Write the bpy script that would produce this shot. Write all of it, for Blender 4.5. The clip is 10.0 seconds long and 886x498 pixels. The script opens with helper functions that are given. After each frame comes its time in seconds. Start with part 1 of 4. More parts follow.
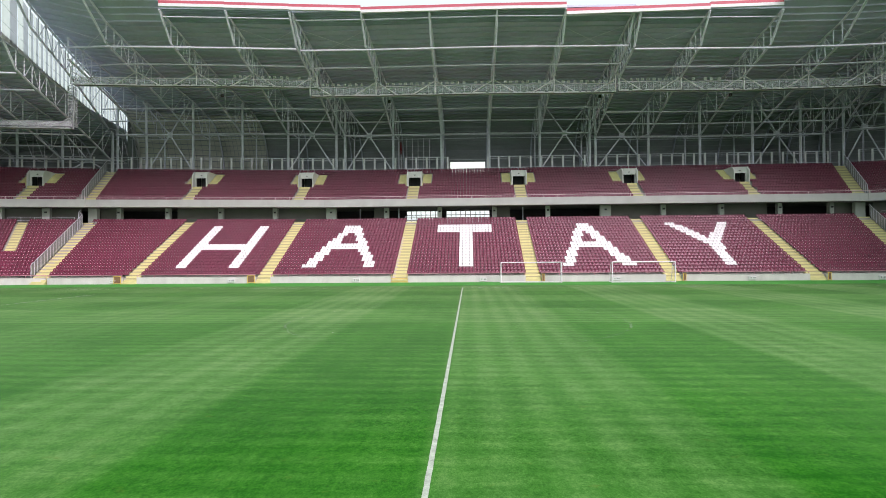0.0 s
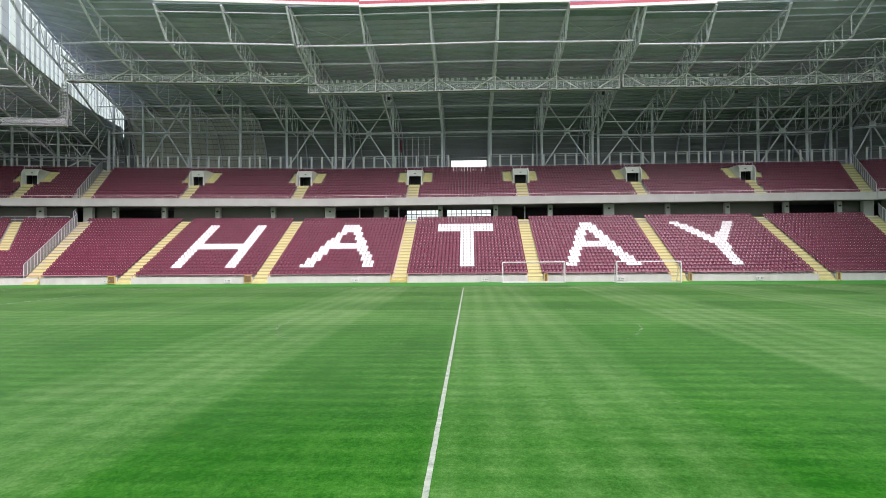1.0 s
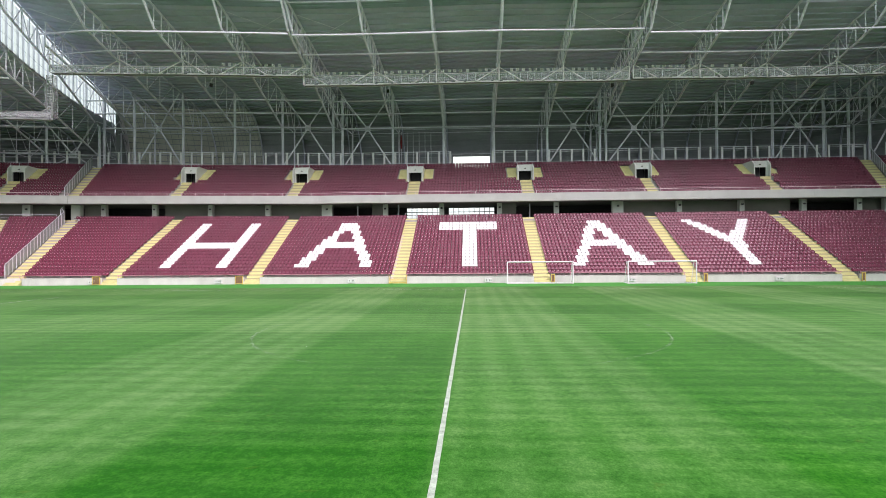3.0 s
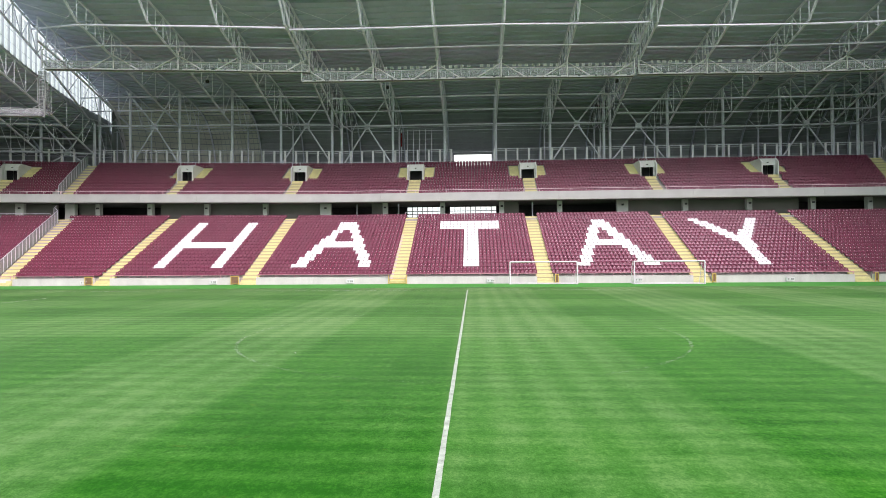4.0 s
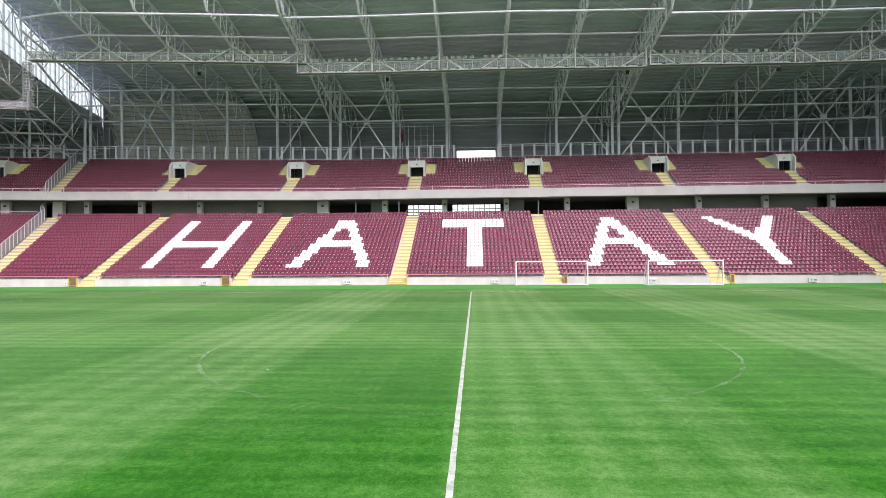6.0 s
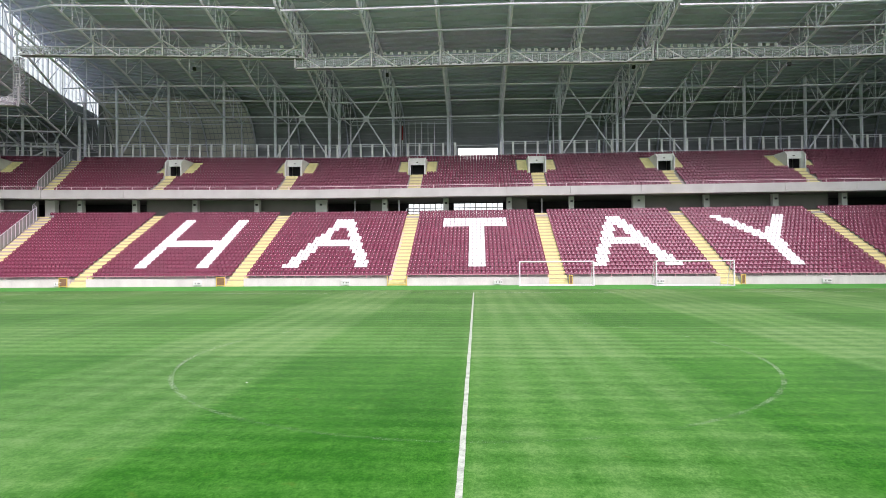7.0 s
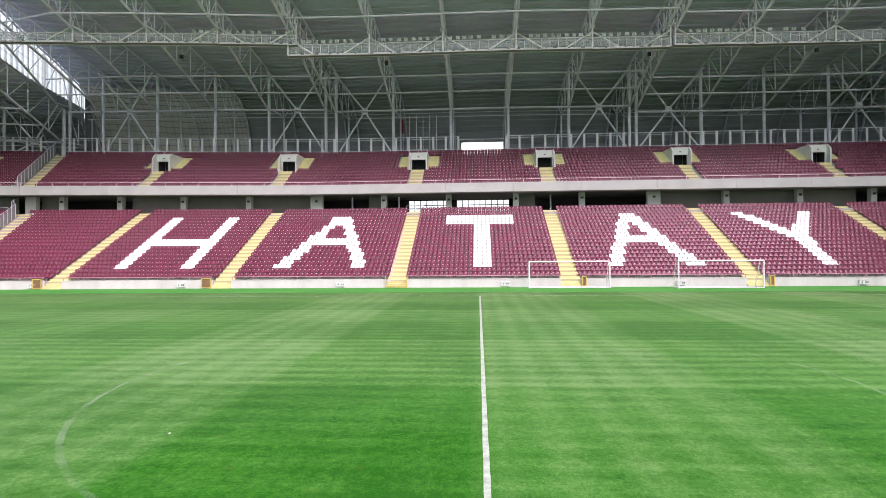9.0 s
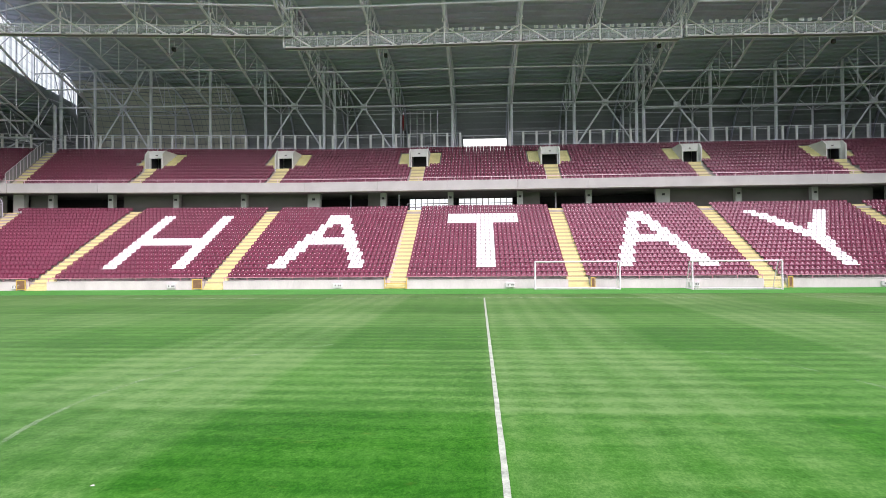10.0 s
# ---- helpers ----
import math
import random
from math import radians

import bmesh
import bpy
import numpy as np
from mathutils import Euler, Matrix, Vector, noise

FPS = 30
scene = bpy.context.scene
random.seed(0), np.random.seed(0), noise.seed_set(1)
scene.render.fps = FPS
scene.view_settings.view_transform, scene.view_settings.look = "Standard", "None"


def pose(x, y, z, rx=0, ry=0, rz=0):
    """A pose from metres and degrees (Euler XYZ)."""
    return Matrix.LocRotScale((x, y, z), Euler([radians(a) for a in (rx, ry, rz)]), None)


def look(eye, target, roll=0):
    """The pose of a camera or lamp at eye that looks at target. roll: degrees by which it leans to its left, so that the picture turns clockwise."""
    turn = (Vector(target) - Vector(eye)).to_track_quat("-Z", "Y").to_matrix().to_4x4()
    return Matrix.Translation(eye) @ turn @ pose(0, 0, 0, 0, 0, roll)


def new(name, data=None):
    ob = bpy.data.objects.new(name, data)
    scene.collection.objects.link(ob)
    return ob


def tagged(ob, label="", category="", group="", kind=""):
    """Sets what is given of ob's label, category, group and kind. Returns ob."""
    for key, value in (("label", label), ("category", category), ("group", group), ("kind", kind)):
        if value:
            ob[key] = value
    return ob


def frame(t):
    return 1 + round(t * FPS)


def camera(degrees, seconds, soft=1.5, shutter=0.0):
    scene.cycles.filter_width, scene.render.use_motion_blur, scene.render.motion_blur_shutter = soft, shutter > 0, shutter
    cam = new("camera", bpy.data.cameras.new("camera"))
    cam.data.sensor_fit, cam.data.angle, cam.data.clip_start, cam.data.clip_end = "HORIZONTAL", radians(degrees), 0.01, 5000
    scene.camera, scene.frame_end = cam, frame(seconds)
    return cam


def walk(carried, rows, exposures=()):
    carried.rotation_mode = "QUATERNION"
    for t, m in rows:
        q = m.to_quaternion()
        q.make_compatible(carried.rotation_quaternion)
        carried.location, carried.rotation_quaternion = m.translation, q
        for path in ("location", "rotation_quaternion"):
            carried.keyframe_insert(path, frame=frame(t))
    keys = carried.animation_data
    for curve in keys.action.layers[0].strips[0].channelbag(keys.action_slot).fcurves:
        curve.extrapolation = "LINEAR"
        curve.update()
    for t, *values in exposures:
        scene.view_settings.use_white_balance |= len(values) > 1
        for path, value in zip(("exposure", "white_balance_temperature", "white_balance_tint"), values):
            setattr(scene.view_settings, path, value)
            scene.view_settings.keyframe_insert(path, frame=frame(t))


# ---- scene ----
# ---------------------------------------------------------------- camera
cam = camera(77.6, 10.0, soft=0.8)
# seconds, x, y, z, yaw, pitch
PATH = [
    (0.0, 0.700, -30.547, 3.719, 2.689, 0.401),
    (0.5, 0.705, -29.891, 3.685, 2.741, 0.408),
    (1.0, 0.700, -29.114, 3.651, 2.794, 0.416),
    (1.5, 0.685, -28.270, 3.619, 2.850, 0.423),
    (2.0, 0.665, -27.396, 3.588, 2.906, 0.431),
    (2.5, 0.648, -26.520, 3.557, 2.963, 0.439),
    (4.0, 0.566, -23.990, 3.472, 3.138, 0.464),
    (4.5, 0.531, -23.180, 3.445, 3.196, 0.473),
    (5.0, 0.492, -22.372, 3.418, 3.254, 0.482),
    (5.5, 0.446, -21.553, 3.393, 3.311, 0.491),
    (7.0, 0.267, -18.889, 3.318, 3.476, 0.520),
    (7.5, 0.191, -17.894, 3.294, 3.528, 0.529),
    (8.0, 0.106, -16.836, 3.270, 3.577, 0.540),
    (8.5, 0.010, -15.719, 3.247, 3.624, 0.550),
    (9.0, -0.098, -14.555, 3.223, 3.669, 0.560),
    (9.5, -0.216, -13.366, 3.200, 3.710, 0.571),
    (10.0, -0.348, -12.186, 3.176, 3.749, 0.582),
]
walk(cam, [(t, pose(x, y, z, 90 + pitch, 0.45, yaw)) for t, x, y, z, yaw, pitch in PATH], [(0.0, 0.19, 6500, 2), (2.5, 0.34, 6500, 4), (5.0, 0.50, 6500, 7.5), (7.5, 0.54, 6500, 11), (10.0, 0.52, 6500, 12.5)])

# ---------------------------------------------------------------- light
world = bpy.data.worlds.new("sky")
scene.world = world
world.use_nodes = True
wn = world.node_tree
sky = wn.nodes.new("ShaderNodeTexSky")
sky.sky_type = "NISHITA"
sky.sun_disc = False
sky.sun_elevation, sky.sun_rotation = radians(41.5), radians(144.4)
sky.dust_density, sky.air_density = 4.0, 1.0
haze = wn.nodes.new("ShaderNodeMixRGB")
haze.inputs[0].default_value = 0.7
haze.inputs[2].default_value = (7.6, 7.9, 8.2, 1)
wn.links.new(sky.outputs[0], haze.inputs[1])
wn.links.new(haze.outputs[0], wn.nodes["Background"].inputs[0])
wn.nodes["Background"].inputs[1].default_value = 0.15
sun = new("sun", bpy.data.lights.new("sun", "SUN"))
sun.data.energy, sun.data.angle, sun.data.color = 2.4, radians(36), (1.0, 0.700, 0.9)
sun.matrix_world = look((0, 0, 60), (-24, 33.5, 60 - 36.5))


# ---------------------------------------------------------------- materials
def material(name, colour, rough=0.6, metal=0.0, vary=0.12, scale=3.0, bump=0.0, fine=40.0, random_tint=0.0, streak=(1, 1, 1)):
    m = bpy.data.materials.new(name)
    m.use_nodes = True
    n, l = m.node_tree.nodes, m.node_tree.links
    b = n["Principled BSDF"]
    b.inputs["Roughness"].default_value, b.inputs["Metallic"].default_value = rough, metal
    tc = n.new("ShaderNodeTexCoord")
    mp = n.new("ShaderNodeMapping")
    mp.inputs["Scale"].default_value = streak
    l.new(tc.outputs["Object"], mp.inputs[0])
    coarse, grain = n.new("ShaderNodeTexNoise"), n.new("ShaderNodeTexNoise")
    coarse.inputs["Scale"].default_value, coarse.inputs["Detail"].default_value = scale, 6
    grain.inputs["Scale"].default_value, grain.inputs["Detail"].default_value = fine, 3
    l.new(mp.outputs[0], coarse.inputs[0])
    l.new(mp.outputs[0], grain.inputs[0])
    add = n.new("ShaderNodeMath")
    add.operation = "MULTIPLY_ADD"
    add.inputs[1].default_value = 0.4
    l.new(grain.outputs["Fac"], add.inputs[0])
    l.new(coarse.outputs["Fac"], add.inputs[2])
    ramp = n.new("ShaderNodeValToRGB")
    ramp.color_ramp.elements[0].position, ramp.color_ramp.elements[1].position = 0.45, 0.95
    lo, hi = [c * (1 - vary) for c in colour], [min(1, c * (1 + vary)) for c in colour]
    ramp.color_ramp.elements[0].color, ramp.color_ramp.elements[1].color = (*lo, 1), (*hi, 1)
    l.new(add.outputs[0], ramp.inputs[0])
    out = ramp.outputs[0]
    if random_tint:
        info = n.new("ShaderNodeObjectInfo")
        geo = n.new("ShaderNodeNewGeometry")
        mx = n.new("ShaderNodeMath")
        mx.operation = "ADD"
        l.new(info.outputs["Random"], mx.inputs[0])
        l.new(geo.outputs["Random Per Island"], mx.inputs[1])
        rng = n.new("ShaderNodeMapRange")
        rng.inputs[1].default_value, rng.inputs[2].default_value = 0, 2
        rng.inputs[3].default_value, rng.inputs[4].default_value = 1 - random_tint, 1 + random_tint
        l.new(mx.outputs[0], rng.inputs[0])
        hsv = n.new("ShaderNodeHueSaturation")
        l.new(rng.outputs[0], hsv.inputs["Value"])
        l.new(out, hsv.inputs["Color"])
        out = hsv.outputs[0]
    l.new(out, b.inputs["Base Color"])
    if bump:
        bp = n.new("ShaderNodeBump")
        bp.inputs["Strength"].default_value, bp.inputs["Distance"].default_value = bump, 0.02
        l.new(grain.outputs["Fac"], bp.inputs["Height"])
        l.new(bp.outputs[0], b.inputs["Normal"])
    return m


MAROON = material("maroon_plastic", (0.150, 0.021, 0.052), 0.32, vary=0.1, scale=0.4, random_tint=0.14)
PALE_DOT = material("pale_seat_dot", (0.69, 0.45, 0.51), 0.5)
WHITE_SEAT = material("white_plastic", (0.88, 0.88, 0.88), 0.4, vary=0.04, random_tint=0.04)
CONCRETE = material("concrete", (0.42, 0.41, 0.39), 0.85, vary=0.16, scale=0.6, fine=14, bump=0.3)
PALE = material("pale_concrete", (0.50, 0.525, 0.50), 0.8, vary=0.1, scale=0.5, fine=10, bump=0.2)
WHITEWALL = material("whitewashed_concrete", (0.80, 0.82, 0.79), 0.8, vary=0.1, scale=0.5, fine=8, bump=0.15)
YELLOW = material("yellow_step_paint", (0.71, 0.68, 0.34), 0.7, vary=0.18, scale=1.2, fine=20, random_tint=0.08)
RISER = material("darker_yellow_riser", (0.48, 0.45, 0.27), 0.8, vary=0.2, scale=1.5, fine=20, random_tint=0.12)
def translucent(m, share):
    """Let a share of the daylight through a sheet, which brightens it from behind."""
    n, l = m.node_tree.nodes, m.node_tree.links
    mix, tl, out = n.new("ShaderNodeMixShader"), n.new("ShaderNodeBsdfTranslucent"), n["Material Output"]
    mix.inputs[0].default_value = share
    tl.inputs[0].default_value = (0.8, 0.84, 0.8, 1)
    l.new(n["Principled BSDF"].outputs[0], mix.inputs[1])
    l.new(tl.outputs[0], mix.inputs[2])
    l.new(mix.outputs[0], out.inputs[0])


PINKRAIL = material("pinkish_white_paint", (0.78, 0.62, 0.66), 0.45, vary=0.08)
SPEAKER = material("black_speaker_cloth", (0.03, 0.03, 0.032), 0.7, vary=0.2)
RED = material("red_cloth", (0.28, 0.025, 0.035), 0.8, vary=0.2, scale=6)
YELLOWRAIL = material("yellow_rail_paint", (0.68, 0.50, 0.12), 0.45, vary=0.1)
SHADE_GREY = material("shade_grey_paint", (0.40, 0.41, 0.43), 0.6, 0.1, vary=0.14, scale=0.8, fine=9)
STEEL = material("galvanised_steel", (0.73, 0.74, 0.83), 0.5, 0.1, vary=0.14, scale=0.8, fine=9)
WHITESTEEL = material("white_painted_steel", (0.74, 0.75, 0.75), 0.4, vary=0.05)
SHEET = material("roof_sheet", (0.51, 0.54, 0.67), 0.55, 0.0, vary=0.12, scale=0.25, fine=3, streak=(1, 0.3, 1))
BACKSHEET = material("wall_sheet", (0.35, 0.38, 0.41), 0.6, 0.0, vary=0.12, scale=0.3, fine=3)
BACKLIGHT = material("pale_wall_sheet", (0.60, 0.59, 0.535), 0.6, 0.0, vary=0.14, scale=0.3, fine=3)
PURLIN = material("purlin_steel", (0.52, 0.55, 0.67), 0.55, 0.1, vary=0.12, scale=0.6, fine=6)
ROOFWHITE = material("white_catwalk_paint", (0.84, 0.81, 0.86), 0.4, vary=0.06)
REDEDGE = material("red_edge_trim", (0.50, 0.10, 0.14), 0.5, vary=0.1)
translucent(BACKLIGHT, 0.16)
GREYPANEL = material("olive_grey_panel", (0.165, 0.165, 0.15), 0.7, vary=0.1, scale=0.7)
WALLPAINT = material("stained_white_wall_paint", (0.64, 0.63, 0.615), 0.85, vary=0.12, scale=0.9, fine=12, bump=0.2, streak=(1, 1, 0.35))
ROSERAIL = material("faded_red_rail_paint", (0.58, 0.30, 0.35), 0.5, vary=0.15)
LEDGE = material("bare_pinkish_concrete", (0.60, 0.54, 0.52), 0.85, vary=0.15, scale=1.5, fine=16)
SOCKET = material("grey_socket", (0.22, 0.22, 0.23), 0.6)
DARK = material("dark_shade_and_fittings", (0.05, 0.05, 0.055), 0.8, vary=0.2)
LAMPBODY = material("grey_lamp_housing", (0.90, 0.90, 0.90), 0.4, 0.0)
LAMPGLASS = material("grey_lamp_glass", (0.66, 0.67, 0.68), 0.2)
PAINT = material("white_line_paint", (0.40, 0.47, 0.38), 0.9, vary=0.42, scale=3.5, fine=28)
FENCE = material("grey_fence_steel", (0.82, 0.82, 0.85), 0.45, 0.0, vary=0.1)


def clear_material(name, colour, see):
    """A milky plastic sheet: light passes, seen through by the share see."""
    m = bpy.data.materials.new(name)
    m.use_nodes = True
    n, l = m.node_tree.nodes, m.node_tree.links
    tl, tp, mix = n.new("ShaderNodeBsdfTranslucent"), n.new("ShaderNodeBsdfTransparent"), n.new("ShaderNodeMixShader")
    tl.inputs[0].default_value = (*colour, 1)
    tp.inputs[0].default_value = (*colour, 1)
    mix.inputs[0].default_value = see
    l.new(tl.outputs[0], mix.inputs[1])
    l.new(tp.outputs[0], mix.inputs[2])
    l.new(mix.outputs[0], n["Material Output"].inputs[0])
    return m


POLY = clear_material("milky_polycarbonate", (0.50, 0.52, 0.51), 0.2)
POLY_LIGHT = clear_material("clear_polycarbonate", (0.80, 0.81, 0.74), 0.65)


def mesh_material(name, colour, cover):
    """A fine steel mesh or grating: metal that covers only a share of its face."""
    m = material(name, colour, 0.5, 0.1, vary=0.08)
    m.node_tree.nodes["Principled BSDF"].inputs["Alpha"].default_value = cover
    return m


NET = mesh_material("goal_net", (0.80, 0.81, 0.80), 0.16)
SMOKE = mesh_material("fence_mesh", (0.44, 0.47, 0.50), 0.56)
GRATE = mesh_material("steel_grating", (0.58, 0.59, 0.62), 0.34)
GLOW = material("glowing_white_panel", (0.9, 0.9, 0.9), 0.5, vary=0.02)
GLOW.node_tree.nodes["Principled BSDF"].inputs["Emission Color"].default_value = (1, 1, 1, 1)
GLOW.node_tree.nodes["Principled BSDF"].inputs["Emission Strength"].default_value = 0.8


# ---------------------------------------------------------------- mesh helpers
class Mesh:
    """Gathers boxes, tubes and loose faces into one mesh."""

    def __init__(self):
        self.v, self.f, self.m = [], [], []

    def faces(self, verts, faces, slot=0):
        k = len(self.v)
        self.v += [tuple(p) for p in verts]
        self.f += [tuple(k + i for i in q) for q in faces]
        self.m += [slot] * len(faces)
        return self

    def box(self, x0, x1, y0, y1, z0, z1, slot=0):
        vs = [(x, y, z) for x in (x0, x1) for y in (y0, y1) for z in (z0, z1)]
        return self.faces(vs, [(0, 1, 3, 2), (4, 6, 7, 5), (0, 4, 5, 1), (2, 3, 7, 6), (0, 2, 6, 4), (1, 5, 7, 3)], slot)

    def tube(self, p, q, r, n=6, slot=0, flat=None):
        p, q = Vector(p), Vector(q)
        d = (q - p).normalized()
        a = d.cross(Vector((0, 0, 1)) if abs(d.z) < 0.95 else Vector((1, 0, 0))).normalized()
        b = d.cross(a)
        rb = flat or r
        ring = [a * (r * math.cos(2 * math.pi * (i + 0.5) / n)) + b * (rb * math.sin(2 * math.pi * (i + 0.5) / n)) for i in range(n)]
        vs = [p + o for o in ring] + [q + o for o in ring]
        fs = [(i, (i + 1) % n, n + (i + 1) % n, n + i) for i in range(n)] + [tuple(range(n))[::-1], tuple(range(n, 2 * n))]
        return self.faces(vs, fs, slot)

    def line(self, pts, r, n=6, slot=0):
        for p, q in zip(pts, pts[1:]):
            self.tube(p, q, r, n, slot)
        return self

    def prism(self, outline, axis_from, axis_to, slot=0):
        """An outline in y and z, drawn out along x."""
        n = len(outline)
        vs = [(axis_from, y, z) for y, z in outline] + [(axis_to, y, z) for y, z in outline]
        fs = [(i, (i + 1) % n, n + (i + 1) % n, n + i) for i in range(n)] + [tuple(range(n)), tuple(range(n, 2 * n))[::-1]]
        return self.faces(vs, fs, slot)

    def data(self, name, *mats):
        me = bpy.data.meshes.new(name)
        me.from_pydata(self.v, [], self.f)
        for m in mats:
            me.materials.append(m)
        if len(mats) > 1:
            me.polygons.foreach_set("material_index", self.m)
        bm = bmesh.new()
        bm.from_mesh(me)
        bmesh.ops.recalc_face_normals(bm, faces=bm.faces)
        bm.to_mesh(me)
        bm.free()
        return me


def thing(name, label, category, group="", kind="", m=None):
    ob = tagged(new(name), label, category, group, kind)
    if m is not None:
        ob.matrix_basis = m
    return ob


def solid(name, mesh, mat, label, category, group="", kind="", m=None):
    mats = mat if isinstance(mat, (list, tuple)) else (mat,)
    ob = tagged(new(name, mesh.data(name, *mats) if isinstance(mesh, Mesh) else mesh), label, category, group, kind)
    if m is not None:
        ob.matrix_basis = m
    return ob


def part(name, mesh, mat, parent, label="", place=None):
    mats = mat if isinstance(mat, (list, tuple)) else (mat,)
    ob = new(name, mesh.data(name, *mats) if isinstance(mesh, Mesh) else mesh)
    ob.parent = parent
    if place is not None:
        ob.matrix_basis = place
    if label:
        ob["label"] = label
    return ob


ONE = Matrix.Identity(4)

# ---------------------------------------------------------------- plan
ROWS_LOW, Y_LOW, Z_LOW, RUN_LOW, RISE_LOW = 20, 39.9, 0.75, 0.78, 0.403
ROWS_UP, Y_UP, Z_UP, RUN_UP, RISE_UP = 12, 56.0, 11.75, 0.84, 0.525
AISLES_LOW = (-43.2, -25.65, -8.1, 8.75, 26.0, 43.3)
AISLES_UP = (-44.7, -26.5, -8.25, 9.05, 27.05, 44.8)
HALF_AISLE = 0.83
SEAT = 0.478
FRONT = 38.8


def end_left(y):
    """The slanting end of the long stand: the line of its fence."""
    return -61.3 - 0.27 * (y - 54.2) if y > 54.2 else -60.3 - 0.235 * (y - 54.2)


def end_right(y):
    return 60.5 + 0.33 * (y - 54.2) if y > 54.2 else 60.5 + 0.235 * (y - 54.2)


TURN_L, TURN_R = 12.0, -12.0
CORNER = pose(-59.0, 54.0, 0, 0, 0, TURN_L) @ pose(59.0, -54.0, 0)
LEFT = pose(0.6, -0.8, 0) @ CORNER @ Matrix.Diagonal((1, 1, 1.035, 1))
RIGHT = pose(59.2, 54.0, 0, 0, 0, TURN_R) @ pose(-59.2, -54.0, 0)


# ---------------------------------------------------------------- ground
def grass_material(name, dark, middle, light, stripes=True):
    m = bpy.data.materials.new(name)
    m.use_nodes = True
    n, l = m.node_tree.nodes, m.node_tree.links
    b = n["Principled BSDF"]
    b.inputs["Roughness"].default_value = 0.8
    b.inputs["Specular IOR Level"].default_value = 0.04
    if stripes:
        # blades seen flat on gleam, blades seen from above do not
        facing, gleam = n.new("ShaderNodeLayerWeight"), n.new("ShaderNodeMapRange")
        gleam.inputs[1].default_value, gleam.inputs[2].default_value = 0.68, 0.93
        gleam.inputs[3].default_value, gleam.inputs[4].default_value = 0.06, 0.85
        l.new(facing.outputs["Facing"], gleam.inputs[0])
        l.new(gleam.outputs[0], b.inputs["Specular IOR Level"])
        b.inputs["Specular Tint"].default_value = (1.0, 0.92, 0.76, 1)
    tc = n.new("ShaderNodeTexCoord")
    sep = n.new("ShaderNodeSeparateXYZ")

    def noise_of(scale, detail, stretch=(1, 1, 1), rough=0.55):
        mp, t = n.new("ShaderNodeMapping"), n.new("ShaderNodeTexNoise")
        mp.inputs["Scale"].default_value = stretch
        t.inputs["Scale"].default_value, t.inputs["Detail"].default_value, t.inputs["Roughness"].default_value = scale, detail, rough
        l.new(tc.outputs["Object"], mp.inputs[0])
        l.new(mp.outputs[0], t.inputs[0])
        return t.outputs["Fac"]

    def math_of(op, a, c, clamp=False):
        q = n.new("ShaderNodeMath")
        q.operation, q.use_clamp = op, clamp
        for i, v in enumerate((a, c)):
            if isinstance(v, (int, float)):
                q.inputs[i].default_value = v
            else:
                l.new(v, q.inputs[i])
        return q.outputs[0]

    l.new(tc.outputs["Object"], sep.inputs[0])
    wob = math_of("SUBTRACT", noise_of(0.9, 4), 0.5)
    x = math_of("ADD", sep.outputs["X"], math_of("MULTIPLY", wob, 0.22))
    y = math_of("ADD", sep.outputs["Y"], math_of("MULTIPLY", wob, 0.34))

    def band(v, period, centre, steep):
        s = math_of("COSINE", math_of("MULTIPLY", math_of("SUBTRACT", v, centre), 2 * math.pi / period), 0)
        return math_of("ADD", math_of("MULTIPLY", s, steep), 0.5, True)

    def zones(v, edges, levels):
        """Mown strips across the pitch: one level between each two edges."""
        span = n.new("ShaderNodeMapRange")
        span.inputs[1].default_value, span.inputs[2].default_value = -70.0, 40.0
        l.new(v, span.inputs[0])
        ramp = n.new("ShaderNodeValToRGB")
        e = ramp.color_ramp.elements
        e[0].position, e[1].position = 0.0, 1.0
        e[0].color = (levels[0],) * 3 + (1,)
        for i, k in enumerate(edges):
            for side in (0, 1):
                e.new((k + 0.24 * side - 0.12 + 70.0) / 110.0).color = (levels[i + side],) * 3 + (1,)
        e[-1].color = (levels[-1],) * 3 + (1,)
        l.new(span.outputs[0], ramp.inputs[0])
        return ramp.outputs[0]

    clumps = math_of("MULTIPLY", math_of("SUBTRACT", noise_of(6.5, 5, (1, 0.75, 1), 0.7), 0.5), 1.6)
    blades = math_of("MULTIPLY", math_of("SUBTRACT", noise_of(26, 4, (1, 0.6, 1), 0.8), 0.5), 1.9)
    broad = math_of("MULTIPLY", math_of("SUBTRACT", noise_of(0.16, 4), 0.5), 1.0)
    drift = math_of("MULTIPLY", math_of("SUBTRACT", noise_of(1.5, 5, (0.35, 1.9, 1), 0.7), 0.5), 1.0)
    total = math_of("ADD", math_of("ADD", math_of("ADD", clumps, blades), broad), math_of("ADD", drift, 0.27))
    share = None
    if stripes:
        fade = n.new("ShaderNodeMapRange")
        fade.inputs[1].default_value, fade.inputs[2].default_value, fade.inputs[3].default_value = -15.0, -9.0, 0.4
        l.new(sep.outputs["X"], fade.inputs[0])
        wide_x = math_of("MULTIPLY", band(x, 11.4, 2.85, 3.2), fade.outputs[0])
        wide_y = zones(y, (-36.5, -29.5, -22.5, -15.5, -8.2, -1.0, 6.2, 12.0, 17.4, 22.6), (0.45, 0.15, 0.45, 0.1, 0.35, 0.15, 1.0, 0.2, 1.0, 0.15, 0.9))
        patchy = noise_of(0.45, 4)
        thin_y = math_of("MULTIPLY", math_of("MULTIPLY", band(y, 0.86, 0.0, 0.6), patchy), math_of("ADD", math_of("MULTIPLY", wide_y, 0.5), 0.5))
